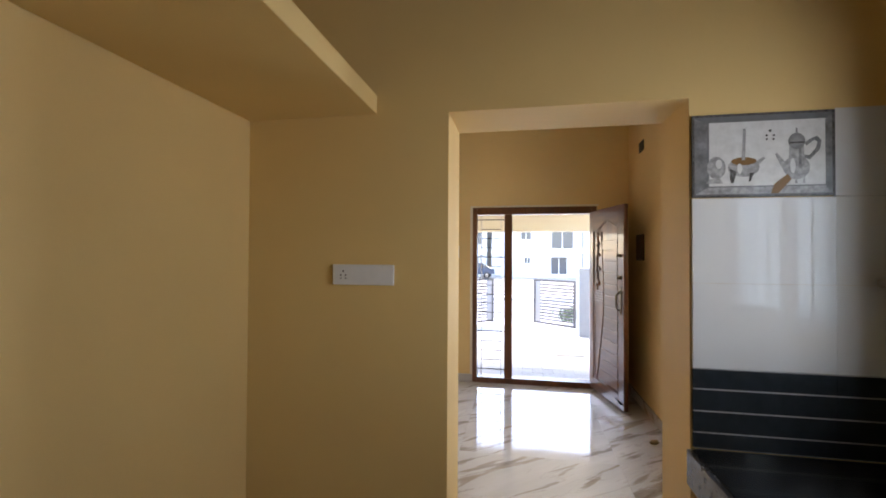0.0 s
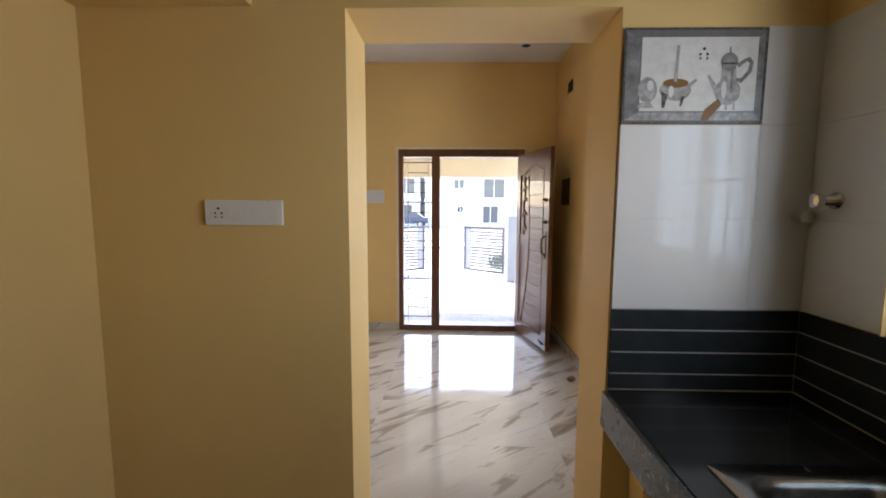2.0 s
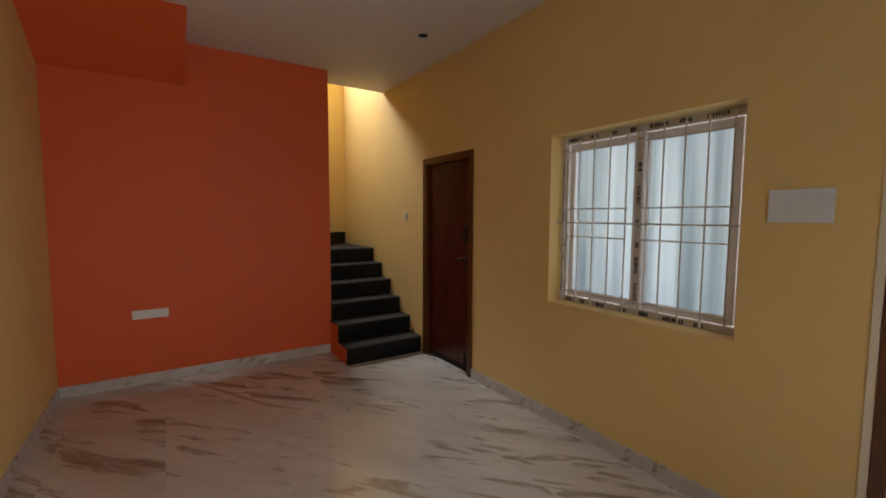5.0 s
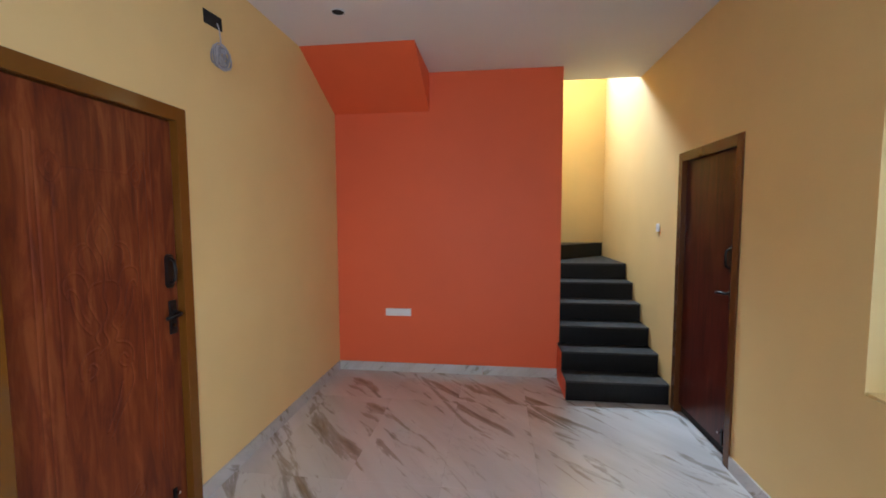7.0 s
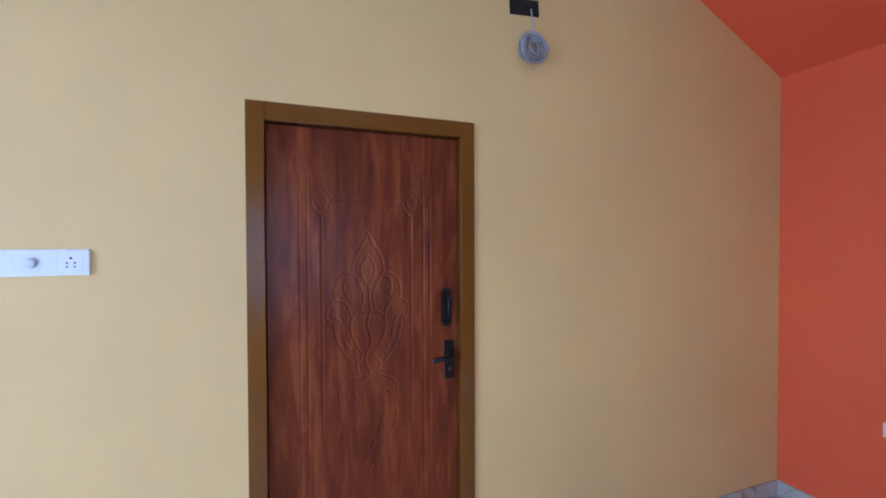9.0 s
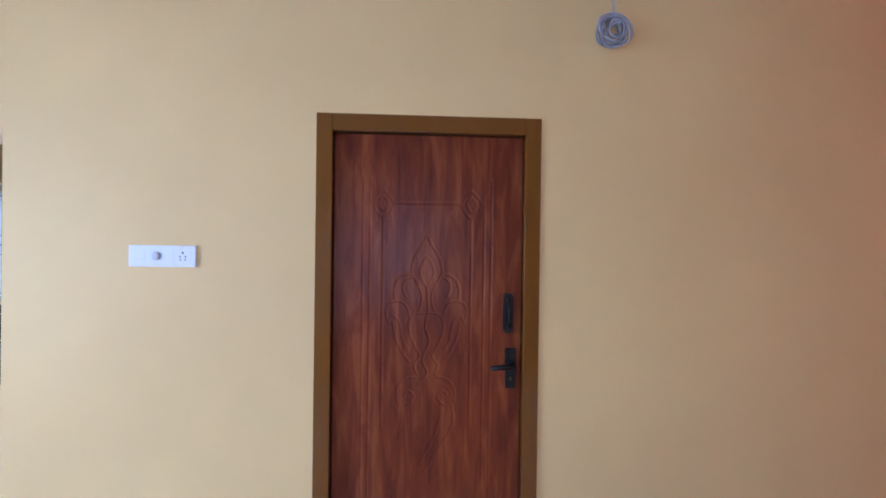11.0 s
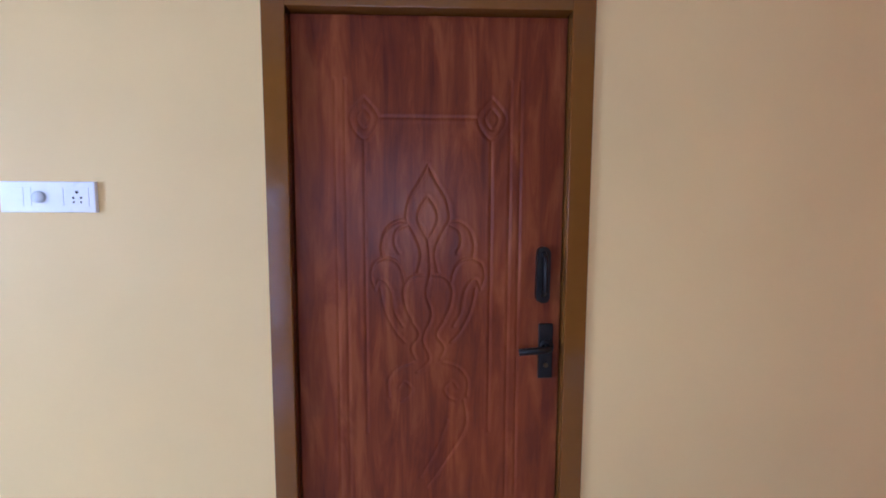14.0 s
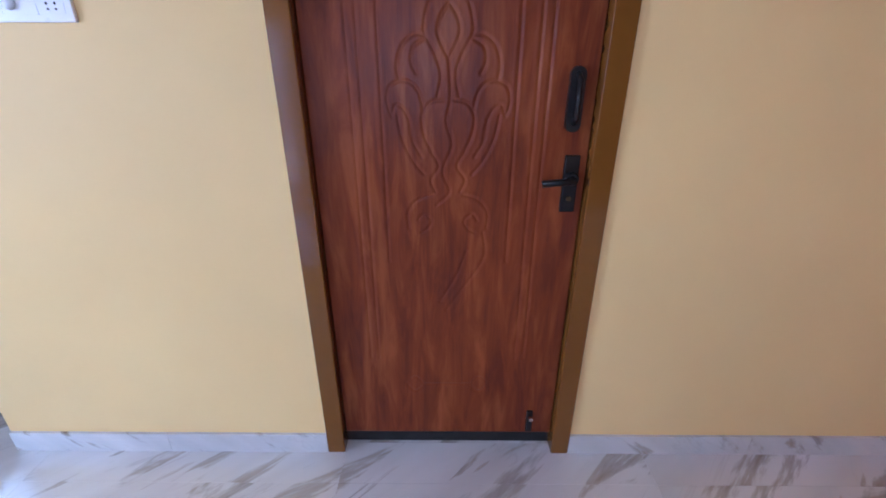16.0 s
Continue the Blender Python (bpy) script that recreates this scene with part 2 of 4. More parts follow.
CARBLUE = plain("dark_blue_car_paint", (0.03, 0.05, 0.09), 0.2, 0.3, 0.05, 10, 0.6)
LEAFGREEN = plain("green_leaf", (0.05, 0.10, 0.03), 0.6, 0, 0.3, 30)
RUBBER = plain("black_rubber", (0.02, 0.02, 0.02), 0.8)
HUSK = plain("dry_yellow_husk", (0.22, 0.16, 0.05), 0.9)

# ---- building blocks ----
def box(bm, a, b, bevel=0.0):
    """A block from corner a to corner b."""
    lo = [min(p, q) for p, q in zip(a, b)]
    hi = [max(p, q) for p, q in zip(a, b)]
    vs = [bm.verts.new((x, y, z)) for x in (lo[0], hi[0]) for y in (lo[1], hi[1]) for z in (lo[2], hi[2])]
    fs = [bm.faces.new([vs[i] for i in f]) for f in ((0, 1, 3, 2), (4, 6, 7, 5), (0, 4, 5, 1), (2, 3, 7, 6), (0, 2, 6, 4), (1, 5, 7, 3))]
    if bevel > 0:
        edges = list({e for f in fs for e in f.edges})
        bmesh.ops.bevel(bm, geom=edges, offset=bevel, segments=2, profile=0.6, affect="EDGES")
    return bm


def blocks(*pairs, bevel=0.0):
    bm = bmesh.new()
    for a, b in pairs:
        box(bm, a, b, bevel)
    return bm


def prism(points, depth, axis="y", start=0.0):
    """An outline pushed out along one axis. Outline points are (x, z) for y, (x, y) for z, (y, z) for x."""
    bm = bmesh.new()
    place = {"y": lambda p, d: (p[0], d, p[1]), "z": lambda p, d: (p[0], p[1], d), "x": lambda p, d: (d, p[0], p[1])}[axis]
    lo = [bm.verts.new(place(p, start)) for p in points]
    hi = [bm.verts.new(place(p, start + depth)) for p in points]
    bm.faces.new(lo)
    bm.faces.new(list(reversed(hi)))
    n = len(points)
    for i in range(n):
        bm.faces.new((lo[i], hi[i], hi[(i + 1) % n], lo[(i + 1) % n]))
    bmesh.ops.recalc_face_normals(bm, faces=bm.faces)
    return bm


def tube(bm, points, radius, sides=8, close=False):
    """A round bar that follows points."""
    pts = [Vector(p) for p in points]
    rings = []
    n = len(pts)
    for i, p in enumerate(pts):
        before = pts[i - 1] if i > 0 or close else None
        after = pts[(i + 1) % n] if i < n - 1 or close else None
        way = ((after if after is not None else p) - (before if before is not None else p)).normalized()
        side = way.orthogonal().normalized() if not rings else (rings[-1][1] - way * rings[-1][1].dot(way)).normalized()
        up = way.cross(side)
        ring = [bm.verts.new(p + radius * (math.cos(2 * math.pi * k / sides) * side + math.sin(2 * math.pi * k / sides) * up)) for k in range(sides)]
        rings.append((ring, side))
    m = n if close else n - 1
    for i in range(m):
        a, b = rings[i][0], rings[(i + 1) % n][0]
        for k in range(sides):
            bm.faces.new((a[k], a[(k + 1) % sides], b[(k + 1) % sides], b[k]))
    if not close:
        bm.faces.new(list(reversed(rings[0][0])))
        bm.faces.new(rings[-1][0])
    return bm


def bars(*runs, radius=0.006, sides=8):
    bm = bmesh.new()
    for r in runs:
        tube(bm, r, radius, sides)
    return bm


def lathe(profile, sides=24, axis="z"):
    """A turned shape from (radius, height) pairs."""
    bm = bmesh.new()
    rings = []
    for r, h in profile:
        ring = []
        for k in range(sides):
            a = 2 * math.pi * k / sides
            c, s = r * math.cos(a), r * math.sin(a)
            ring.append(bm.verts.new({"z": (c, s, h), "y": (c, h, s), "x": (h, c, s)}[axis]))
        rings.append(ring)
    for a, b in zip(rings, rings[1:]):
        for k in range(sides):
            bm.faces.new((a[k], a[(k + 1) % sides], b[(k + 1) % sides], b[k]))
    bm.faces.new(list(reversed(rings[0])))
    bm.faces.new(rings[-1])
    bmesh.ops.recalc_face_normals(bm, faces=bm.faces)
    return bm


def mesh_from(name, bm, mat, smooth=False):
    data = bpy.data.meshes.new(name)
    bm.normal_update()
    bm.to_mesh(data)
    bm.free()
    data.materials.append(mat)
    for p in data.polygons:
        p.use_smooth = smooth
    return data


def part(name, bm, mat, parent=None, label="", smooth=False):
    """One mesh object, under a thing or a part."""
    ob = new(name, mesh_from(name, bm, mat, smooth))
    ob.parent = parent
    return tagged(ob, label)


def thing(name, m, label, category, group="", kind=""):
    ob = new(name)
    ob.matrix_world = m
    ob.empty_display_size = 0.1
    return tagged(ob, label, category, group, kind)


def structure(name, bm, mat, label="", category=""):
    return tagged(part(name, bm, mat), label, category, "", "structure")


def wall(a, b, z0, z1, thick, openings=()):
    """A wall from a to b (its room face), as thick as given to the right of that way; openings (from, to, bottom, top) along it go right through."""
    a, b = Vector((*a, 0)), Vector((*b, 0))
    way = (b - a).normalized()
    out = Vector((way.y, -way.x, 0))
    length = (b - a).length
    us = sorted({0.0, length, *(v for o in openings for v in o[:2])})
    zs = sorted({z0, z1, *(v for o in openings for v in o[2:])})
    solid = {}
    for i in range(len(us) - 1):
        for k in range(len(zs) - 1):
            u, z = (us[i] + us[i + 1]) / 2, (zs[k] + zs[k + 1]) / 2
            solid[i, k] = not any(o[0] < u < o[1] and o[2] < z < o[3] for o in openings)
    bm = bmesh.new()
    cache = {}

    def vert(i, k, d):
        key = (i, k, d)
        if key not in cache:
            cache[key] = bm.verts.new(a + way * us[i] + out * (thick * d) + Vector((0, 0, zs[k])))
        return cache[key]

    for (i, k), full in solid.items():
        if not full:
            continue
        for d in (0, 1):
            q = [vert(i, k, d), vert(i + 1, k, d), vert(i + 1, k + 1, d), vert(i, k + 1, d)]
            bm.faces.new(q if d == 0 else list(reversed(q)))
        for di, dk, p, q in ((-1, 0, (i, k), (i, k + 1)), (1, 0, (i + 1, k), (i + 1, k + 1)), (0, -1, (i, k), (i + 1, k)), (0, 1, (i, k + 1), (i + 1, k + 1))):
            if not solid.get((i + di, k + dk), False):
                bm.faces.new((vert(*p, 0), vert(*q, 0), vert(*q, 1), vert(*p, 1)))
    bmesh.ops.recalc_face_normals(bm, faces=bm.faces)
    return bm


# ---- plan ----
KY, HY, FY = 2.355, 2.69, 5.87          # kitchen face and hall face of the cross wall, front wall
XR, XK, XL = 1.405, 1.40, -0.99          # right wall of the hall, of the kitchen, left wall of the kitchen
XO, XW, YO = -4.583, -6.42, 5.015       # orange wall, far wall of the stair, end of the orange wall
CEIL, TOP = 3.1, 5.5
DOOR1 = (-2.40, -1.428, 0.0, 2.213)
DOOR2 = (-3.985, -3.085, 0.0, 2.15)
MAIN = (-0.405, 1.05, 0.0, 2.135)
FWIN = (-2.159, -0.92, 0.896, 2.118)
RWIN = (3.725, 4.608, 0.918, 2.112)
KWIN = (0.87, 2.084, 1.15, 2.105)
OPEN = (-0.112, 0.766, 0.0, 2.12)
HK, XS = 2.652, -0.152                 # hall face and end of the thinner wall round the kitchen opening

# ---- structure ----
structure("ground", blocks(((-400, -300, -0.62), (400, 700, -0.60))), EARTH, "pale dry sandy ground around the houses", "ground")
structure("subfloor", blocks(((-6.7, -1.5, -0.5), (1.66, 6.1, -0.012))), GROUT, "grey mortar bed under the tiles", "floor")
structure("wall_front", wall((XW - 0.2, FY), (XR + 0.24, FY), 0, CEIL, -0.24, [(o[0] - XW + 0.2, o[1] - XW + 0.2, *o[2:]) for o in (DOOR2, FWIN, MAIN)]), CREAM, "cream painted plaster wall with main door and window", "wall")
structure("wall_right_hall", wall((XR, FY), (XR, HK - 0.001), 0, CEIL, -0.24, [(FY - RWIN[1], FY - RWIN[0], *RWIN[2:])]), CREAM, "cream painted plaster wall with a window", "wall")
structure("wall_right_kitchen", wall((XK, HK - 0.002), (XK, -1.2), 0, CEIL, -0.26, [(HK - 0.002 - KWIN[1], HK - 0.002 - KWIN[0], *KWIN[2:])]), CREAM, "cream painted kitchen wall with a window", "wall")
structure("wall_cross", wall((XS, HY), (XO - 0.12, HY), 0, CEIL, -(HY - KY), [(XS - DOOR1[1], XS - DOOR1[0], *DOOR1[2:])]), CREAM, "cream painted wall between hall and bedroom", "wall")
structure("wall_kitchen_opening", wall((XR, HK), (XS, HK), 0, CEIL, -(HK - KY), [(XR - OPEN[1], XR - OPEN[0], *OPEN[2:])]), CREAM, "cream painted wall round the open kitchen doorway", "wall")
structure("wall_kitchen_left", blocks(((XL - 0.12, -1.2, 0), (XL, KY - 0.001, CEIL))), CREAM, "plain cream painted kitchen wall", "wall")
structure("wall_kitchen_back", blocks(((XL - 0.12, -1.4, 0), (XK + 0.26, -1.2, CEIL))), CREAM, "plain cream painted kitchen wall", "wall")
structure("wall_orange", blocks(((XO - 0.12, HY + 0.001, 0), (XO, YO, CEIL))), ORANGE, "bright orange painted feature wall", "wall")
structure("wall_stair_side", blocks(((-5.58, YO - 0.12, 0), (XO - 0.121, YO, TOP))), CREAM, "cream painted wall beside the stairs", "wall")
structure("wall_stair_far", wall((XW, FY), (XW, 3.2), 0, TOP, 0.2, [(FY - 5.7, FY - 4.3, 4.0, 5.1)]), CREAM, "cream painted stairwell wall with a high window", "wall")
structure("wall_stair_inner", blocks(((-5.58, 3.2, 0), (-5.46, YO - 0.121, TOP))), CREAM, "cream painted stairwell wall", "wall")
structure("wall_stair_end", blocks(((XW, 3.0, 0), (-5.46, 3.199, TOP))), CREAM, "cream painted stairwell wall", "wall")
structure("wall_stair_head_front", blocks(((XW - 0.2, FY, CEIL + 0.001), (-4.8, FY + 0.24, TOP))), CREAM, "cream painted stairwell wall", "wall")
structure("wall_stair_head", blocks(((-5.01, YO + 0.001, CEIL + 0.14), (-4.86, FY - 0.001, TOP))), CREAM, "cream painted stairwell wall", "wall")
structure("roof_stair_head", blocks(((XW - 0.2, 3.0, TOP + 0.001), (-4.7, FY + 0.24, TOP + 0.15))), CEILING, "white stairwell roof slab", "ceiling")
# ceiling slab of the hall, with a cut for the stairs, and of the kitchen
structure("ceiling_hall", blocks(((XO, HY, CEIL), (XS, FY + 0.24, CEIL + 0.14)), ((XS, HK, CEIL), (XR + 0.24, FY + 0.24, CEIL + 0.14)), ((-5.01, YO, CEIL), (XO, FY + 0.24, CEIL + 0.14))), CEILING, "white painted hall ceiling", "ceiling")
structure("ceiling_kitchen", blocks(((XL - 0.12, -1.4, CEIL), (XK + 0.26, HK - 0.001, CEIL + 0.14))), CEILING, "white painted kitchen ceiling", "ceiling")
structure("bedroom_closure", blocks(((-4.7, -1.4, 0), (-4.6, KY - 0.001, CEIL)), ((-4.7, -1.4, CEIL), (XL - 0.121, KY - 0.001, CEIL + 0.1)), ((-4.6, -1.4, 0), (XL - 0.121, -1.3, CEIL))), OUTWALL, "plain wall closing the room behind", "wall")
# underside of the upper flight that breaks through beside the orange wall
structure("stair_soffit", prism([(XO + 0.0005, 2.715), (-3.80, CEIL - 0.0005), (XO + 0.0005, CEIL - 0.0005)], 3.69 - HY - 0.001, "y", HY + 0.0005), ORANGE, "orange painted sloping underside of the upper stairs", "stair soffit")
structure("loft_slab", blocks(((XL + 0.001, -1.199, 2.127), (-0.41, KY - 0.001, 2.204)), bevel=0.004), CREAM, "cream painted concrete loft shelf along the kitchen wall", "loft")


# ---- skirting ----
def skirting(name, a, b, out):
    """Marble strip along a wall's foot from a to b, cut in pieces about 0.8 m long."""
    a, b = Vector(a), Vector(b)
    n = max(1, round((b - a).length / 0.8))
    base = thing(name, pose(0, 0, 0), "white veined marble skirting along the wall", "skirting", "", "structure")
    for i in range(n):
        p = a.lerp(b, i / n)
        q = a.lerp(b, (i + 1) / n)
        way = (q - p).normalized() * 0.0008
        p, q = p + way, q - way
        lo = Vector((min(p.x, q.x, p.x + out[0], q.x + out[0]), min(p.y, q.y, p.y + out[1], q.y + out[1])))
        hi = Vector((max(p.x, q.x, p.x + out[0], q.x + out[0]), max(p.y, q.y, p.y + out[1], q.y + out[1])))
        part("skirting_tile", blocks(((lo.x, lo.y, 0.0), (hi.x, hi.y, 0.094)), bevel=0.0015), SKIRT, base)


S = 0.012
skirting("skirting_front", (DOOR2[1], FY), (MAIN[0], FY), (0, -S))
skirting("skirting_front_right", (MAIN[1], FY), (XR, FY), (0, -S))
skirting("skirting_right", (XR, FY - S), (XR, HK + S), (-S, 0))
skirting("skirting_cross", (XS, HY), (DOOR1[1], HY), (0, S))
skirting("skirting_cross_far", (DOOR1[0], HY), (XO + S, HY), (0, S))
skirting("skirting_cross_right", (XR - S, HK), (OPEN[1], HK), (0, S))
skirting("skirting_cross_end", (OPEN[0], HK), (XS, HK), (0, S))
skirting("skirting_orange", (XO, HY), (XO, YO), (S, 0))

# ---- stairs ----
RISE, GO, X0 = 0.1835, 0.258, -4.04
stairs = thing("staircase", pose(0, 0, 0), "black granite steps turning up beside the orange wall", "stairs", "", "structure")
for i in range(6):
    xa = X0 - GO * i
    xb = xa - GO - (0.0 if i < 5 else 0.86)
    z = RISE * (i + 1)
    y0 = 4.992 if i < 2 else YO + 0.002
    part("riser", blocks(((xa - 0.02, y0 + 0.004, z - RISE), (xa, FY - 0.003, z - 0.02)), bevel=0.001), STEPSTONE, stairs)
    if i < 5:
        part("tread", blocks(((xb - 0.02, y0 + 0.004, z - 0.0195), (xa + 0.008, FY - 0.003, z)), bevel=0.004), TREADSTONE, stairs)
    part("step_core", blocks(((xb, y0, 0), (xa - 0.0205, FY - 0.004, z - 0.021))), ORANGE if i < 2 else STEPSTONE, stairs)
PX, PY = X0 - GO * 5 - 0.26, YO + 0.004
part("landing_tread", prism([(PX + 0.26, PY), (PX + 0.26, FY - 0.003), (XW + 0.003, FY - 0.003), (PX, PY)], 0.02, "z", 6 * RISE - 0.02), TREADSTONE, stairs)
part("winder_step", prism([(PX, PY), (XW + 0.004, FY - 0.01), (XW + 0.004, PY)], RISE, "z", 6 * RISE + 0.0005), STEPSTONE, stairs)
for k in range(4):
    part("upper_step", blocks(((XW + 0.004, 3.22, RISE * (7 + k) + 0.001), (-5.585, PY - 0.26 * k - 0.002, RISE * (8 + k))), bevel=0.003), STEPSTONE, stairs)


# ---- windows ----
def window(name, m, w, h, label, group="", inset=0.13, steel=BARS):
    """A sliding window with a steel grille, in an opening w wide and h high. Local x along it, y outwards, z up from the sill."""
    top = thing(name, m, label, "window", group, "structure")
    d = inset
    fr = 0.055
    part("window_frame", blocks(((0, d, 0), (w, d + 0.06, fr)), ((0, d, h - fr), (w, d + 0.06, h)), ((0, d, fr), (fr, d + 0.06, h - fr)), ((w - fr, d, fr), (w, d + 0.06, h - fr)), ((w / 2 - 0.035, d - 0.004, fr), (w / 2 + 0.035, d + 0.05, h - fr)), bevel=0.003), UPVC, top)
    part("window_sill", blocks(((0.001, 0.004, 0.0005), (w - 0.001, d - 0.002, 0.012)), bevel=0.002), CREAM, top)
    for k in (0, 1):
        x0 = fr + k * (w / 2 - fr) + 0.01
        x1 = x0 + w / 2 - fr - 0.02
        sash = part("sash", blocks(((x0, d + 0.012, fr + 0.004), (x1, d + 0.045, fr + 0.05)), ((x0, d + 0.012, h - fr - 0.05), (x1, d + 0.045, h - fr - 0.004)), ((x0, d + 0.012, fr + 0.05), (x0 + 0.04, d + 0.045, h - fr - 0.05)), ((x1 - 0.04, d + 0.012, fr + 0.05), (x1, d + 0.045, h - fr - 0.05)), bevel=0.003), UPVC, top)
        glass = part("pane", blocks(((x0 + 0.036, d + 0.026, fr + 0.046), (x1 - 0.036, d + 0.031, h - fr - 0.046))), GLASS, sash, "pale obscured glass pane")
        glass.visible_shadow = False
    # printed protective tape still on the frame
    rng = random.Random(name)

    def strip(a, b, across):
        tape = part("tape", blocks((a, b)), TAPE, top, "beige protective tape with dark print")
        bm = bmesh.new()
        length = (b[0] - a[0]) if across else (b[2] - a[2])
        u = 0.03
        while u < length - 0.12:
            run = rng.uniform(0.05, 0.13)
            for j in range(int(run / 0.014)):
                s = u + j * 0.014
                lo, hi = rng.uniform(0.006, 0.012), rng.uniform(0.03, 0.036)
                if across:
                    box(bm, (a[0] + s, a[1] - 0.0015, a[2] + lo), (a[0] + s + rng.uniform(0.006, 0.013), a[1], a[2] + hi))
                else:
                    box(bm, (a[0] + lo, a[1] - 0.0015, a[2] + s), (a[0] + hi, a[1], a[2] + s + rng.uniform(0.006, 0.013)))
            u += run + rng.uniform(0.05, 0.09)
        part("print", bm, INK, tape)

    t = 0.0015
    strip((0.03, d - t, h - 0.048), (w - 0.03, d, h - 0.005), True)
    strip((0.03, d - t, 0.008), (w - 0.03, d, 0.05), True)
    strip((0.006, d - t, 0.08), (0.05, d, h - 0.08), False)
    strip((w - 0.05, d - t, 0.08), (w - 0.006, d, h - 0.08), False)
    strip((w / 2 - 0.022, d - 0.004 - t, 0.08), (w / 2 + 0.022, d - 0.004, h - 0.08), False)
    # grille
    y = d - 0.055
    grille = part("grille", bars(((0.0, y, h * 0.49), (w, y, h * 0.49)), radius=0.006), steel, top, "painted steel window bars")
    for k in (0, 1):
        xa = 0.07 + k * (w / 2 - 0.02)
        xb = xa + w / 2 - 0.13
        for z in (h * 0.90, h * 0.57, h * 0.41, h * 0.085):
            part("cross_bar", bars(((xa - 0.03, y - 0.007, z), (xb + 0.02, y - 0.007, z)), radius=0.005, sides=6), steel, grille)
        for j in range(5):
            x = xa + (xb - xa) * j / 4
            part("bar", bars(((x, y + 0.004, 0.03), (x, y + 0.004, h - 0.03)), radius=0.0055, sides=6), steel, grille)
    return top


window("window_1", pose(FWIN[0], FY, FWIN[2]), FWIN[1] - FWIN[0], FWIN[3] - FWIN[2], "white sliding window with steel bars and taped frame", "sliding windows")
window("window_2", pose(XR, RWIN[1], RWIN[2], 0, 0, -90), RWIN[1] - RWIN[0], RWIN[3] - RWIN[2], "white sliding window with steel bars and taped frame", "sliding windows", 0.1)
window("window_3", pose(XK, KWIN[1], KWIN[2], 0, 0, -90), KWIN[1] - KWIN[0], KWIN[3] - KWIN[2], "white sliding kitchen window with dark steel bars", "sliding windows", 0.14, plain("mid_grey_painted_steel", (0.24, 0.235, 0.225), 0.45, 0, 0.12))


# ---- flush doors ----
def curve_through(points):
    """A smooth line through points; two points stay a straight line."""
    pts = [Vector(p) for p in points]
    if len(pts) < 3:
        return pts
    line = []
    for i in range(len(pts) - 1):
        a, b = pts[max(0, i - 1)], pts[i]
        c, d = pts[i + 1], pts[min(len(pts) - 1, i + 2)]
        for k in range(5):
            t = k / 5
            line.append(0.5 * ((2 * b) + (c - a) * t + (2 * a - 5 * b + 4 * c - d) * t * t + (3 * b - a - 3 * c + d) * t ** 3))
    return line + [pts[-1]]


def grooves(runs, radius, lift):
    bm = bmesh.new()
    for r in runs:
        tube(bm, [(p.x, lift, p.y) for p in curve_through(r)], radius, 6)
    return bm


def carved_sheet(x0, x1, z0, z1, front, back, runs, mat, step=0.003):
    """A moulded door face: an even sheet with a rounded groove and a soft lip along each run."""
    nx, nz = round((x1 - x0) / step), round((z1 - z0) / step)
    xs, zs = np.linspace(x0, x1, nx + 1), np.linspace(z0, z1, nz + 1)
    far = np.full((nz + 1, nx + 1), 1.0)
    for run in runs:
        line = curve_through(run)
        for p, q in zip(line, line[1:]):
            i0, i1 = np.searchsorted(xs, (min(p.x, q.x) - 0.025, max(p.x, q.x) + 0.025))
            k0, k1 = np.searchsorted(zs, (min(p.y, q.y) - 0.025, max(p.y, q.y) + 0.025))
            gx, gz = np.meshgrid(xs[i0:i1], zs[k0:k1])
            way = q - p
            t = np.clip(((gx - p.x) * way.x + (gz - p.y) * way.y) / max(way.length_squared, 1e-9), 0, 1)
            d = np.hypot(gx - p.x - t * way.x, gz - p.y - t * way.y)
            far[k0:k1, i0:i1] = np.minimum(far[k0:k1, i0:i1], d)
    depth = front + 0.0017 * np.exp(-(far / 0.0036) ** 2) - 0.00035 * np.exp(-((far - 0.0105) / 0.005) ** 2)
    gx, gz = np.meshgrid(xs, zs)
    face = np.stack((gx, depth, gz), -1).reshape(-1, 3)
    rim = [(x0, back, z0), (x1, back, z0), (x1, back, z1), (x0, back, z1)]
    n = nx + 1
    a = (np.arange(nz)[:, None] * n + np.arange(nx)[None, :]).reshape(-1)
    quads = np.stack((a, a + 1, a + n + 1, a + n), -1).tolist()
    base = len(face)
    quads.append(list(range(nx, -1, -1)) + [base, base + 1])
    quads.append([k * n + nx for k in range(nz, -1, -1)] + [base + 1, base + 2])
    quads.append([nz * n + i for i in range(nx + 1)] + [base + 2, base + 3])
    quads.append([k * n for k in range(nz + 1)] + [base + 3, base])
    data = bpy.data.meshes.new("carved_panel")
    data.from_pydata(face.tolist() + rim, [], quads)
    data.materials.append(mat)
    data.polygons.foreach_set("use_smooth", [True] * (nx * nz) + [False] * 4)
    data.update()
    return data


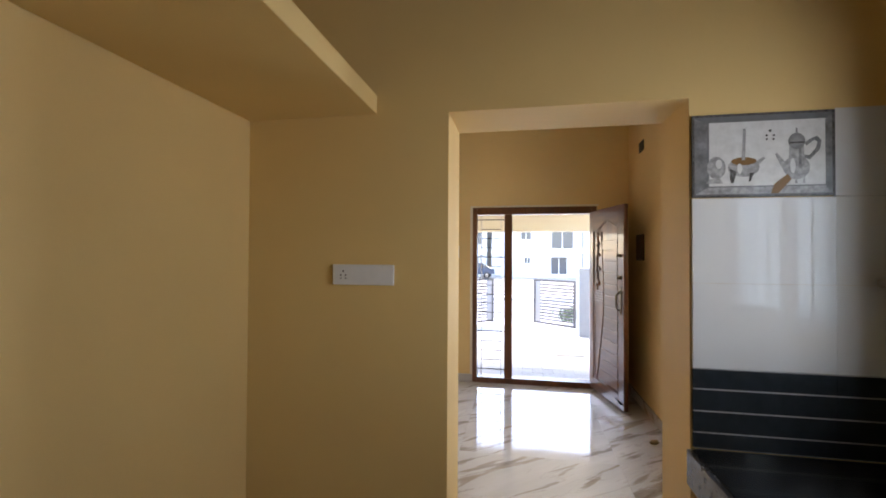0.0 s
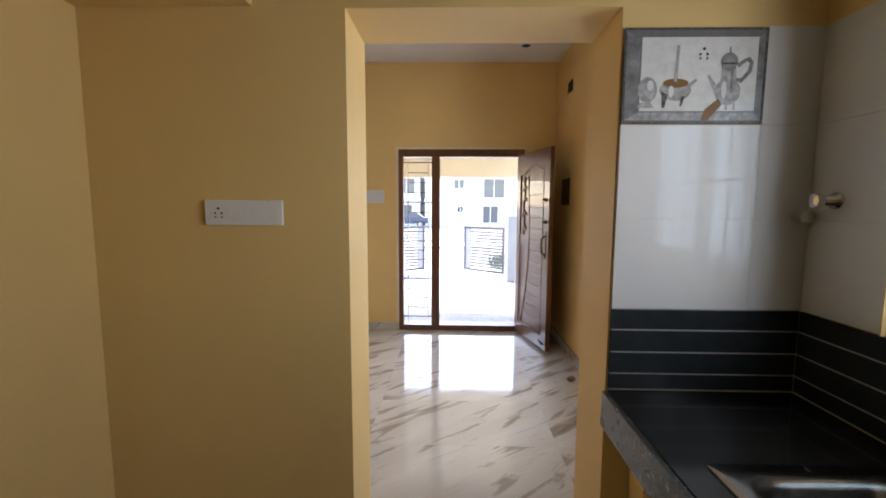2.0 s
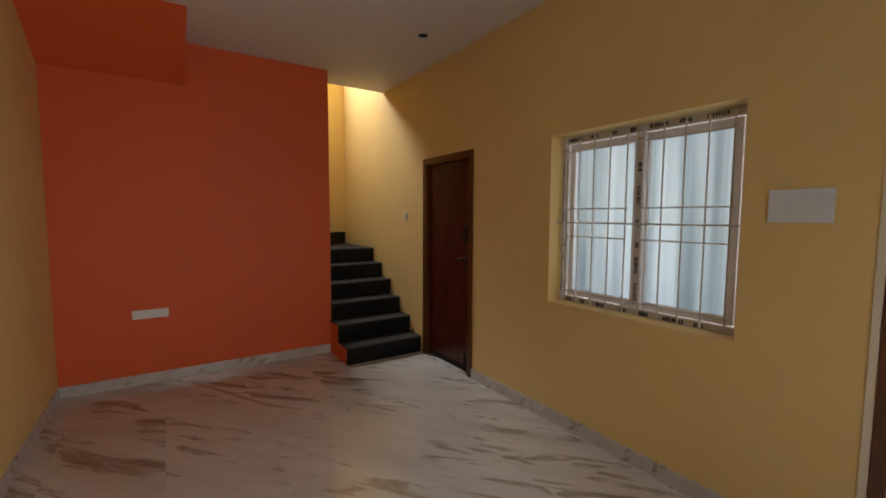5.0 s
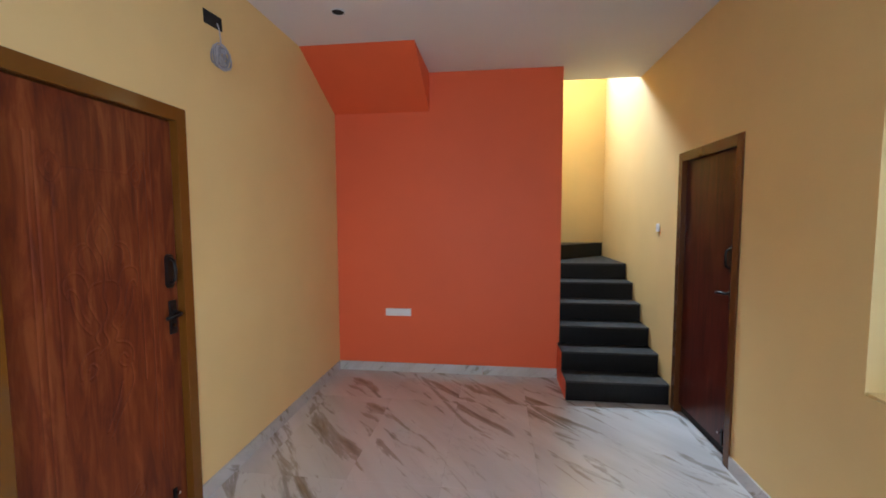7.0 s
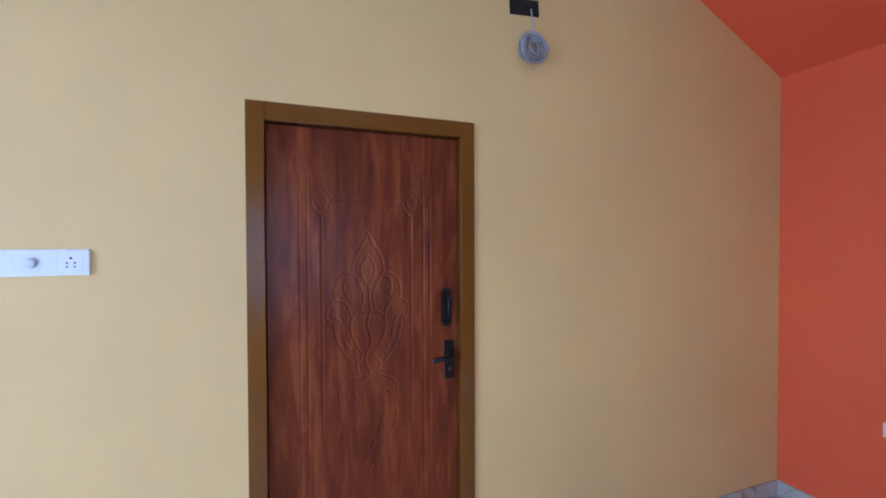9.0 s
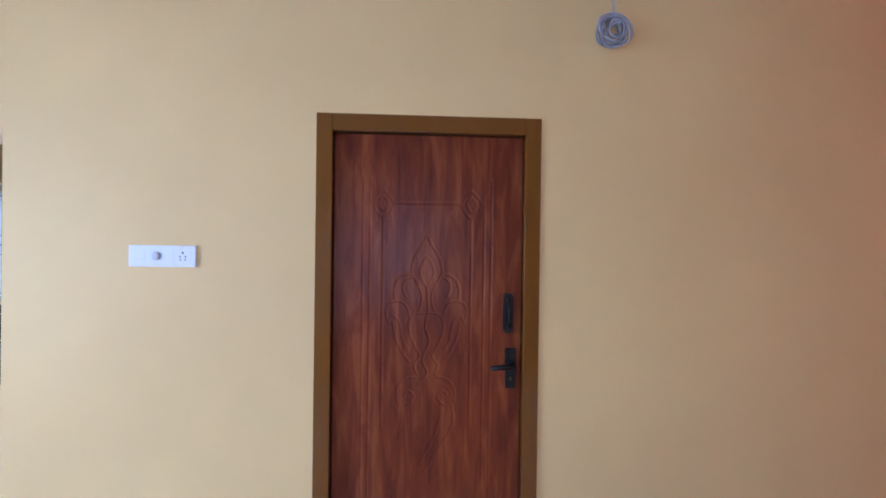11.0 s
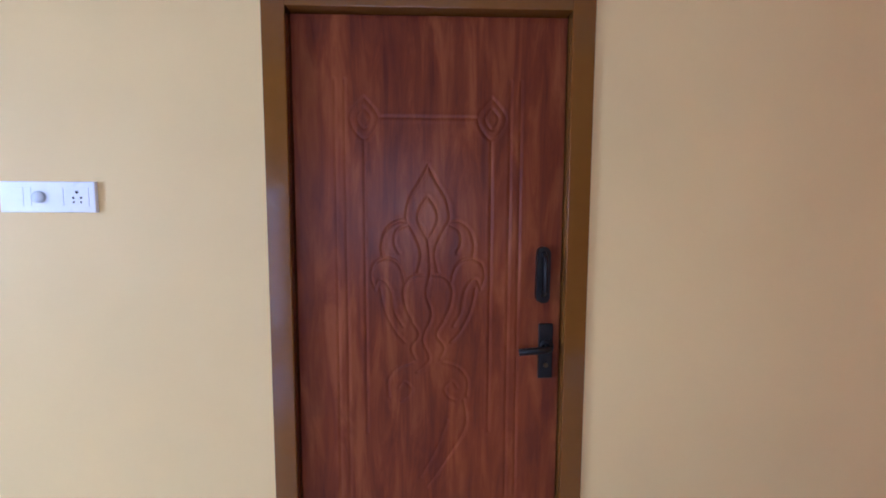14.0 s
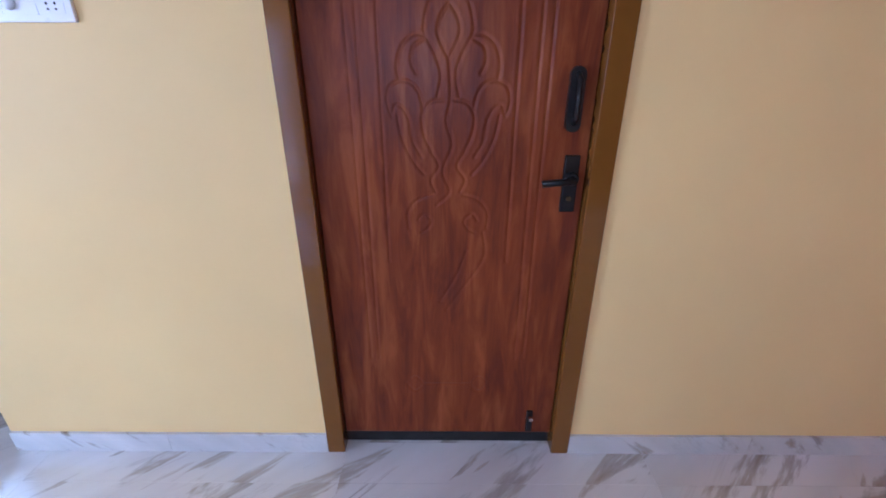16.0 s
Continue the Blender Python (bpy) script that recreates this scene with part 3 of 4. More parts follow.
def flush_door(name, m, w, h, mat, label, carved, enamel):
    """A closed flush door in its frame. Local x along it seen from the room, y away from the room, z up."""
    top = thing(name, m, label, "door", "", "structure")
    f = 0.068
    part("door_frame", blocks(((0, -0.012, 0), (f, 0.11, h)), ((w - f, -0.012, 0), (w, 0.11, h)), ((f, -0.012, h - f - 0.004), (w - f, 0.11, h)), bevel=0.003), enamel, top, "glossy brown painted frame")
    part("door_stop", blocks(((f, 0.066, 0), (f + 0.012, 0.1, h - f - 0.004)), ((w - f - 0.012, 0.066, 0), (w - f, 0.1, h - f - 0.004)), ((f + 0.012, 0.066, h - f - 0.02), (w - f - 0.012, 0.1, h - f - 0.0045))), enamel, top)
    leaf = part("leaf", blocks(((f + 0.003, 0.033 if carved else 0.028, 0.074), (w - f - 0.003, 0.065, h - f - 0.008)), bevel=0.002), mat, top)
    lw = w - 2 * f
    # solid near-black block puts the shade under the leaf into the gap
    part("bottom_gap_shade", blocks(((f, 0.05, 0.001), (w - f, 0.09, 0.072))), HOLESHADE, top, "near-black block standing in for shade under the leaf")
    if carved:
        ax, k = f + 0.412, 0.00174

        def at(dx, y):
            return ax + dx * k, 2.14 - (y - 115) * k

        flower = (
            ((0, 370), (-14, 398), (-32, 428), (-39, 460), (-36, 472)),
            ((0, 425), (-12, 442), (-18, 464), (-10, 486), (0, 503)),
            ((-36, 472), (-54, 469), (-74, 484), (-83, 512), (-80, 536)),
            ((-36, 472), (-22, 496), (-12, 528), (-18, 560)),
            ((-36, 474), (-56, 486), (-60, 508), (-52, 526)),
            ((-80, 536), (-97, 546), (-102, 570), (-95, 592)),
            ((-80, 536), (-62, 539), (-48, 556), (-42, 580)),
            ((-95, 592), (-88, 574), (-74, 582), (-64, 606), (-60, 632)),
        )
        scroll = (
            ((-8, 566), (-30, 570), (-44, 592), (-40, 625), (-28, 650)),
            ((-72, 792), (-73, 762), (-56, 738), (-28, 728)),
            ((-50, 800), (-38, 794), (-30, 778), (-44, 764), (-54, 776)),
            ((-30, 650), (-16, 676), (-30, 700), (-22, 722)),
        )
        runs = [[at(side * dx, y) for dx, y in curve] for side in (-1, 1) for curve in flower + scroll]
        for side in (-1, 1):
            runs.append([at(side * 86, 590), at(side * 78, 630), at(side * 60, 668), at(side * 42, 690)])
            runs.append([at(side * 66, 596), at(side * 62, 630), at(side * 46, 660)])
        runs.append([at(dx, y) for dx, y in ((0, 503), (4, 560), (-3, 600), (7, 640), (-9, 684), (3, 722), (-20, 746))])
        runs.append([at(dx, y) for dx, y in ((66, 800), (70, 850), (40, 905), (-2, 970))])
        runs.append([at(dx, y) for dx, y in ((36, 840), (18, 890), (-14, 950))])
        for dx in (-112, 112):
            runs.append([at(dx, 325), at(dx, 860)])
            runs.append([at(dx, 254), at(dx + 25, 290), at(dx, 326), at(dx - 25, 290), at(dx, 254)])
            runs.append([at(dx, 272), at(dx + 12, 290), at(dx, 308), at(dx - 12, 290), at(dx, 272)])
        runs.append([at(-84, 288), at(84, 288)])
        for dx in (-162, -145, 145, 163):
            runs.append([at(dx, 225), at(dx, 1090)])
        for dx in (-70, 70):
            runs.append([at(dx - 18, 1160), at(dx, 1140), at(dx + 18, 1160), at(dx, 1180), at(dx - 18, 1160)])
        runs.append([at(-48, 1160), at(48, 1160)])
        panel = new("carved_panel", carved_sheet(f + 0.004, w - f - 0.004, 0.075, h - f - 0.009, 0.028, 0.0335, runs, mat))
        panel.parent = leaf
        tagged(panel, "moulded face with a cut flower ornament")
    u = f + lw - 0.085
    plate = part("pull_plate", prism([(u + 0.022 + 0.022 * math.cos(radians(a)), (1.424 if a < 180 else 1.29) + 0.022 * math.sin(radians(a))) for a in range(0, 360, 15)], 0.018, "y", 0.0105), BLACKIRON, leaf, "black metal pull handle")
    part("grip", bars(((u + 0.022, 0.02, 1.29), (u + 0.022, -0.012, 1.31), (u + 0.022, -0.016, 1.36), (u + 0.022, -0.012, 1.41), (u + 0.022, 0.02, 1.43)), radius=0.008), BLACKIRON, plate, "", True)
    lx, lz = u + 0.009, 1.022
    lock = part("lock_plate", blocks(((lx + 0.004, 0.017, lz), (lx + 0.05, 0.029, lz + 0.178)), bevel=0.004), BLACKIRON, leaf, "black metal lock with lever")
    lever = part("lever", bars(((lx + 0.028, 0.02, lz + 0.108), (lx + 0.028, -0.022, lz + 0.108), (lx + 0.012, -0.03, lz + 0.108), (lx - 0.03, -0.03, lz + 0.106), (lx - 0.068, -0.024, lz + 0.1)), radius=0.0105), BLACKIRON, lock, "", True)
    part("rosette", lathe([(0.021, 0.0165), (0.021, 0.006), (0.017, 0.001)], 18, "y"), BLACKIRON, lever).location = (lx + 0.028, 0, lz + 0.108)
    part("keyhole", lathe([(0.008, 0.012), (0.008, 0.0175)], 12, "y"), BRASS, lock).location = (lx + 0.027, 0, lz + 0.045)
    bolt = part("tower_bolt", blocks(((u - 0.02, 0.02, 0.085), (u + 0.004, 0.029, 0.19)), bevel=0.002), BLACKIRON, leaf, "small black tower bolt")
    part("bolt_knob", lathe([(0.004, -0.004), (0.008, -0.004), (0.008, 0.008), (0.004, 0.02)], 12, "y"), CHROME, bolt).location = (u - 0.008, 0, 0.17)
    return top


flush_door("door_1", pose(DOOR1[1], HY, 0, 0, 0, 180), DOOR1[1] - DOOR1[0], DOOR1[3], REDWOOD, "closed red-brown carved door in a brown frame", True, FRAMEBROWN)
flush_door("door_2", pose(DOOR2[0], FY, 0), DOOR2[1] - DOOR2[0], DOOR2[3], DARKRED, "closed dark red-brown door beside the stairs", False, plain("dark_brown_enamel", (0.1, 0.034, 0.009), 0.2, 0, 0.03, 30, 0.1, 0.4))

# ---- main door ----
main = thing("door_main", pose(0, FY, 0), "dark teak front door frame with barred sidelight", "door frame", "", "structure")
ZT = MAIN[3]
part("door_frame", blocks(((MAIN[0], -0.01, 0), (-0.352, 0.13, ZT)), ((0.99, -0.01, 0), (MAIN[1], 0.13, ZT)), ((-0.352, -0.01, ZT - 0.085), (0.99, 0.13, ZT)), ((-0.352, -0.01, 0), (0.99, 0.13, 0.065)), bevel=0.005), DOORFRAME, main)
part("mullion", blocks(((-0.019, -0.012, 0.066), (0.076, 0.11, ZT - 0.086)), bevel=0.005), DOORFRAME, main)
# paler porch cream puts the lit look of the plaster edge into colour
part("plaster_edge", blocks(((MAIN[0] - 0.03, -0.006, 0.1), (MAIN[0] - 0.002, -0.0005, ZT + 0.022)), ((MAIN[0] - 0.002, -0.006, ZT + 0.002), (MAIN[1] + 0.02, -0.0005, ZT + 0.022))), PORCHCREAM, main, "thin plaster band round the frame, paled for its lit look")
grille = part("sidelight_grille", bars(((-0.30, 0.06, 0.066), (-0.30, 0.06, ZT - 0.086)), ((-0.062, 0.06, 0.066), (-0.062, 0.06, ZT - 0.086)), radius=0.0045), BARS, main, "thin steel sidelight bars")
for k, z in enumerate((0.155, 0.62, 1.07, 1.53, 1.99)):
    part("long_bar", bars(((-0.352, 0.052, z), (-0.019, 0.052, z)), radius=0.006, sides=6), DARKBAR, grille)
    if k < 4:
        for j in (1, 2, 3):
            part("short_bar", bars(((-0.30, 0.054, z + 0.114 * j), (-0.062, 0.054, z + 0.114 * j)), radius=0.0044, sides=6), DARKBAR, grille)

# the open leaf; local x from the hinge, y towards the room's middle is negative
HX, HYY = 0.985, FY - 0.012
leaf_turn = -76.5
leafdoor = thing("front_door_leaf", pose(HX, HYY, 0.035, 0, 0, leaf_turn), "open carved teak front door with slats and brass bolts", "door")
LW, LH = 0.815, 2.03
part("core", blocks(((0, 0.0, 0), (LW, 0.034, LH)), bevel=0.003), TEAK, leafdoor)
part("stile", blocks(((0, -0.011, 0), (0.085, 0.0, LH)), bevel=0.004), TEAK, leafdoor)
part("stile", blocks(((LW - 0.12, -0.011, 0), (LW, 0.0, LH)), bevel=0.004), TEAK, leafdoor)
part("bottom_rail", blocks(((0.086, -0.0105, 0), (LW - 0.121, 0.0, 0.13)), bevel=0.004), TEAKX, leafdoor)
arch = [(0.086, LH), (LW - 0.121, LH)]
for k in range(13):
    t = k / 12
    arch.append((LW - 0.121 - t * (LW - 0.207), LH - 0.20 + 0.075 * math.sin(math.pi * min(1.0, t * 1.15)) ** 2 - 0.02 * t))
part("top_rail", prism(arch, 0.0105, "y", -0.0105), TEAKX, leafdoor)


def divide(z):
    """The curved line between the carved strip and the slats."""
    return 0.30 + 0.05 * math.sin((z - 0.3) * 2.2) - 0.13 * max(0.0, 1.0 - z) ** 1.2


def leaf_line(xs, zs, radius, name, label=""):
    part(name, grooves([list(zip(xs, zs))], radius, -0.004), TEAK, leafdoor, label, True)


steps = [0.13 + k * 0.11 for k in range(16)]
leaf_line([divide(z) for z in steps], steps, 0.008, "curved_moulding")
arch_x = [p[0] for p in arch[2:]]
arch_z = [p[1] - 0.012 for p in arch[2:]]
leaf_line(arch_x, arch_z, 0.008, "arch_moulding")
leaf_line([LW - 0.128, LW - 0.128], [0.14, 1.83], 0.007, "edge_moulding")
leaf_line([0.096, 0.096], [0.14, 1.83], 0.007, "edge_moulding")
leaf_line([0.1, LW - 0.13], [0.145, 0.145], 0.007, "edge_moulding")
for k in range(14):
    z = 0.165 + k * 0.118
    if z + 0.105 > 1.80:
        break
    xa = max(divide(z), divide(z + 0.105)) + 0.012
    part("slat", blocks(((xa, -0.009, z), (LW - 0.138, 0.0, z + 0.103)), bevel=0.004), TEAKX, leafdoor)
for k in range(5):
    z = 1.0 + k * 0.028
    part("ridge", blocks(((0.105, -0.008, z), (divide(z) - 0.012, 0.0, z + 0.018)), bevel=0.004), TEAKX, leafdoor)
for k in range(26):
    z = 0.17 + k * 0.031
    part("bead", blocks(((0.108, -0.008, z), (0.134, 0.0, z + 0.018)), bevel=0.004), TEAKX, leafdoor)
flower = part("flower_carving", grooves([[(0.19, 1.14), (0.2, 1.3), (0.18, 1.45), (0.205, 1.6), (0.19, 1.74)]], 0.011, -0.003), TEAK, leafdoor, "carved flowering stem", True)
rng = random.Random(5)
for k, (x, z, a, size) in enumerate(((0.165, 1.2, 40, 0.075), (0.225, 1.22, -35, 0.075), (0.155, 1.35, 55, 0.07), (0.235, 1.38, -50, 0.07), (0.16, 1.5, 35, 0.065), (0.23, 1.53, -60, 0.065), (0.17, 1.64, 60, 0.06), (0.225, 1.66, -40, 0.055), (0.19, 1.745, 0, 0.07), (0.17, 1.74, 60, 0.055), (0.215, 1.75, -60, 0.055))):
    bm = bmesh.new()
    bmesh.ops.create_uvsphere(bm, u_segments=10, v_segments=6, radius=1)
    bmesh.ops.transform(bm, matrix=pose(x, -0.002, z, 0, a, 0) @ Matrix.Diagonal((size * 0.3, 0.013, size * 0.55, 1)), verts=bm.verts)
    part("petal", bm, TEAK, flower, "", True)
for z in (1.52, 1.30):
    bolt = part("lock", lathe([(0.016, -0.012), (0.02, -0.012), (0.02, -0.018), (0.012, -0.03), (0.009, -0.05), (0.011, -0.055)], 14, "y"), BRASS, leafdoor, "round brass lock knob", True)
    bolt.location = (LW - 0.06, 0, z)
handle = part("handle_plate", blocks(((LW - 0.08, -0.018, 0.93), (LW - 0.045, -0.0112, 1.2)), bevel=0.004), BRASS, leafdoor, "brass handle plate")
part("handle_grip", bars(((LW - 0.062, -0.018, 0.97), (LW - 0.062, -0.055, 1.0), (LW - 0.062, -0.06, 1.07), (LW - 0.062, -0.055, 1.13), (LW - 0.062, -0.018, 1.16)), radius=0.009), BRASS, handle, "", True)
part("foot_bolt", bars(((LW - 0.16, -0.02, 0.075), (LW - 0.04, -0.02, 0.06)), radius=0.008), BLACKIRON, leafdoor, "dark metal foot bolt", True)
for z in (0.25, 1.0, 1.78):
    part("hinge", lathe([(0.008, z), (0.008, z + 0.1)], 10), BRASS, leafdoor).location = (-0.004, 0.01, 0)


# ---- switch plates; local x along the wall, y into the wall, z up ----
def socket(parent, x, z, s=1.0):
    for dx, dz, r in ((0, 0.014, 0.0042), (-0.011, -0.002, 0.0034), (0.011, -0.002, 0.0034), (-0.0105, -0.015, 0.003), (0.0105, -0.015, 0.003)):
        part("socket_hole", lathe([(r * s, -0.0138), (r * s, -0.0125)], 10, "y"), HOLESHADE, parent).location = (x + dx * s, 0, z + dz * s)


def plate(m, w, h, label, modules, sockets, mat=WHITE):
    top = thing("switch_plate", m, label, "switch plate", "switch plates")
    body = part("plate", blocks(((0, -0.012, 0), (w, 0, h)), bevel=0.003), mat, top)
    for a, b in modules:
        part("module", blocks(((a, -0.0132, h * 0.2), (b, -0.0121, h * 0.8)), bevel=0.0004), mat, body)
    for x in sockets:
        socket(body, x, h / 2)
    return top


sw = plate(pose(-0.662, HY, 1.548, 0, 0, 180), 0.272, 0.09, "white switch plate with regulator knob and socket", ((0.014, 0.068), (0.072, 0.09), (0.14, 0.182), (0.188, 0.254)), (0.221,))
part("regulator_knob", lathe([(0.017, -0.012), (0.017, -0.02), (0.014, -0.024)], 20, "y"), GREYPLATE, sw, "grey fan regulator knob", True).location = (0.114, 0, 0.045)
plate(pose(-0.594, KY, 1.426, 0, 0, 0), 0.262, 0.083, "white switch plate with socket on cream wall", ((0.02, 0.075), (0.08, 0.16), (0.162, 0.245)), (0.047,))
plate(pose(XO, 3.212, 0.602, 0, 0, 90), 0.273, 0.078, "white socket plate low on the orange wall", ((0.02, 0.13), (0.135, 0.25)), ())
plate(pose(-0.808, FY, 1.515), 0.235, 0.15, "pale grey switch plate beside the front door", ((0.015, 0.07), (0.075, 0.13), (0.135, 0.22)), (), GREYPLATE)
plate(pose(-4.43, FY, 1.50), 0.06, 0.075, "small white switch on the stair wall", ((0.012, 0.048),), ())
panel = thing("distribution_box", pose(XR, 5.475, 1.505, 0, 0, -90), "dark brown electrical panel on the wall behind the door", "electrical panel")
part("case", blocks(((0, -0.02, 0), (0.23, 0, 0.27)), bevel=0.003), plain("brown_panel", (0.05, 0.025, 0.012), 0.4), panel)
part("cover", blocks(((0.015, -0.026, 0.015), (0.215, -0.0205, 0.255)), bevel=0.002), DARKRED, panel)


def wall_box(m, w, h, label):
    """An open electrical box in the plaster, its shaded inside a near-black plate."""
    top = thing("junction_box", m, label, "junction box", "open junction boxes")
    part("recess_shade", blocks(((0, -0.003, 0), (w, 0, h)), bevel=0.001), HOLESHADE, top)
    t = 0.006
    part("rim", blocks(((-t, -0.005, -t), (0, 0, h + t)), ((w, -0.005, -t), (w + t, 0, h + t)), ((0, -0.005, -t), (w, 0, 0)), ((0, -0.005, h), (w, 0, h + t))), HOLESHADE, top)
    return top


wall_box(pose(-2.60, HY, 2.765, 0, -4, 180), 0.15, 0.065, "open dark junction box high on the cream wall")
wall_box(pose(XR, 5.42, 2.64, 0, 0, -90), 0.16, 0.095, "open dark junction box high on the side wall")
coil = thing("cable_coil", pose(-2.71, HY, 2.61), "loose coil of grey cable hanging below the junction box", "cable coil")
rng = random.Random(9)
for k in range(13):
    r, squash, lean = rng.uniform(0.042, 0.078), rng.uniform(0.7, 1.05), rng.uniform(0, 3.1)
    cx, cz = rng.uniform(-0.02, 0.02), rng.uniform(-0.018, 0.018)
    pts = []
    for j in range(28):
        a = 2 * math.pi * j / 28
        u, w = r * math.cos(a) + 0.006 * math.sin(3 * a + k), r * squash * math.sin(a) + 0.005 * math.sin(2 * a + 2 * k)
        pts.append((cx + u * math.cos(lean) - w * math.sin(lean), 0.007 + 0.003 * k + 0.004 * math.sin(2 * a + k), cz + u * math.sin(lean) + w * math.cos(lean)))
    bm = bmesh.new()
    tube(bm, pts, 0.0045, 6, True)
    # every fourth loop is darkened to paint in the shaded gaps
    part("loop", bm, WIRE if k % 4 else SHADEWIRE, coil, "", True)
part("drop_wire", bars(((-0.0, 0.004, 0.19), (0.006, 0.02, 0.15), (0.0, 0.022, 0.1), (0.0, 0.02, 0.06)), radius=0.004), WIRE, coil, "", True)
stub = thing("wire_stub", pose(-1.06, FY, 2.74), "bare wire ends in a small hole above the window", "wire stub")
# near-black disc in place of the hole's shaded inside
part("hole", lathe([(0.028, -0.003), (0.028, 0.0)], 16, "y"), HOLESHADE, stub)
part("wire", bars(((0, 0, 0), (0.02, -0.03, -0.02), (0.035, -0.035, -0.055), (0.03, -0.03, -0.085)), radius=0.006), REDWIRE, stub, "", True)
part("wire", bars(((0, 0, 0), (-0.015, -0.025, 0.012), (-0.02, -0.04, 0.03)), radius=0.006), WIRE, stub, "", True)


def ceiling_hole(x, y):
    top = thing("ceiling_light_box", pose(x, y, CEIL), "open round junction box in the white ceiling", "junction box", "ceiling boxes")
    # flat near-black disc carries the shade inside the ceiling hole
    part("recess_shade", lathe([(0.045, -0.003), (0.045, 0.0)], 24), HOLESHADE, top)
    bm = bmesh.new()
    tube(bm, [(0.048 * math.cos(a), 0.048 * math.sin(a), -0.003) for a in (2 * math.pi * j / 24 for j in range(24))], 0.005, 6, True)
    part("ring", bm, GREYPLATE, top, "", True)


for p in ((-3.27, 3.24), (-3.24, 5.42), (-1.14, 5.39), (0.955, 5.38)):
    ceiling_hole(*p)
husk = thing("coconut_husk_scrap", pose(1.265, 4.46, 0.0, 0, 0, 30), "small dry yellow husk scrap on the floor", "scrap")
bm = bmesh.new()
bmesh.ops.create_icosphere(bm, subdivisions=2, radius=1)
for v in bm.verts:
    v.co *= 1 + 0.35 * noise.noise(v.co * 1.7)
    v.co = Vector((v.co.x * 0.045, v.co.y * 0.025, max(0.0, 0.016 + v.co.z * 0.018)))
part("scrap", bm, HUSK, husk, "", True)

# ---- kitchen ----
CT, CF, CE = 0.872, 0.768, KY - 0.012
SX0, SX1, SY0, SY1 = 0.875, 1.30, 1.22, 1.905
counter = thing("worktop", pose(0, 0, 0), "black polished granite kitchen worktop with a cut for the sink", "worktop")
bm = wall((0, 0), (CE + 1.19, 0), CF, XK - 0.012, 0.03, [(SY0 + 1.19, SY1 + 1.19, SX0, SX1)])
for v in bm.verts:
    v.co = Vector((v.co.z, v.co.x - 1.19, CT + v.co.y))
bmesh.ops.recalc_face_normals(bm, faces=bm.faces)
part("slab", bm, BLACKSTONE, counter)
part("front_edge", blocks(((CF - 0.018, -1.19, CT - 0.125), (CF - 0.0005, CE, CT - 0.003)), bevel=0.002), plain("grey_granite_edge", (0.05, 0.052, 0.055), 0.25, 0, 0.3, 150), counter, "grey sawn granite front edge")
part("support", blocks(((CF + 0.03, -1.19, CT - 0.11), (CF + 0.075, CE, CT - 0.031))), CREAM, counter)
structure("counter_wall", blocks(((0.86, -1.19, 0), (XK - 0.013, -0.6, CT - 0.112)), ((0.86, CE - 0.1, 0), (XK - 0.013, CE, CT - 0.112))), CREAM, "cream painted wall carrying the worktop", "wall")

sink = thing("sink", pose(SX0, SY0, CT), "stainless steel kitchen sink set in black granite", "sink")
W, L, D = SX1 - SX0, SY1 - SY0, 0.19


def rounded(x0, y0, x1, y1, r, z, bm, n=6):
    vs = []
    for cx, cy, a0 in ((x1 - r, y1 - r, 0), (x0 + r, y1 - r, 90), (x0 + r, y0 + r, 180), (x1 - r, y0 + r, 270)):
        for k in range(n + 1):
            a = radians(a0 + 90 * k / n)
            vs.append(bm.verts.new((cx + r * math.cos(a), cy + r * math.sin(a), z)))
    return vs


bm = bmesh.new()
loops = [rounded(-0.02, -0.02, W + 0.02, L + 0.02, 0.008, 0.0015, bm), rounded(-0.02, -0.02, W + 0.02, L + 0.02, 0.008, 0.006, bm), rounded(0.045, 0.05, W - 0.055, L - 0.045, 0.075, 0.006, bm), rounded(0.055, 0.06, W - 0.065, L - 0.055, 0.07, -0.004, bm), rounded(0.07, 0.075, W - 0.08, L - 0.07, 0.06, -D + 0.03, bm), rounded(0.1, 0.105, W - 0.11, L - 0.1, 0.05, -D, bm)]
for a, b in zip(loops, loops[1:]):
    for k in range(len(a)):
        bm.faces.new((a[k], a[(k + 1) % len(a)], b[(k + 1) % len(a)], b[k]))
bm.faces.new(loops[-1])
bmesh.ops.recalc_face_normals(bm, faces=bm.faces)
basin = part("basin", bm, STEEL, sink, "", True)
part("waste", lathe([(0.04, -D + 0.001), (0.045, -D + 0.004), (0.02, -D + 0.002)], 24), CHROME, sink, "", True).location = (W / 2, L / 2, 0)

tap = thing("wall_tap", pose(XK - 0.012, 1.70, 0.985), "chrome wall-mounted sink tap on the dark tiles", "tap")
part("flange", lathe([(0.03, 0.0), (0.03, -0.006), (0.019, -0.014), (0.017, -0.03)], 20, "x"), CHROME, tap, "", True)
part("body", lathe([(0.017, -0.0305), (0.019, -0.04), (0.019, -0.09), (0.014, -0.1)], 20, "x"), CHROME, tap, "", True)
part("handle", lathe([(0.012, -0.1005), (0.022, -0.106), (0.022, -0.126), (0.016, -0.132)], 10, "x"), CHROME, tap)
part("spout", bars(((-0.062, 0, 0.015), (-0.062, 0, 0.13), (-0.068, 0, 0.155), (-0.085, 0.0, 0.17), (-0.108, 0.0, 0.168), (-0.125, 0.0, 0.15), (-0.138, 0.0, 0.112)), radius=0.0145, sides=14), CHROME, tap, "", True)
valve = thing("angle_valve", pose(XK - 0.012, 2.25, 1.515), "small chrome stop valve on the tiled wall", "valve")
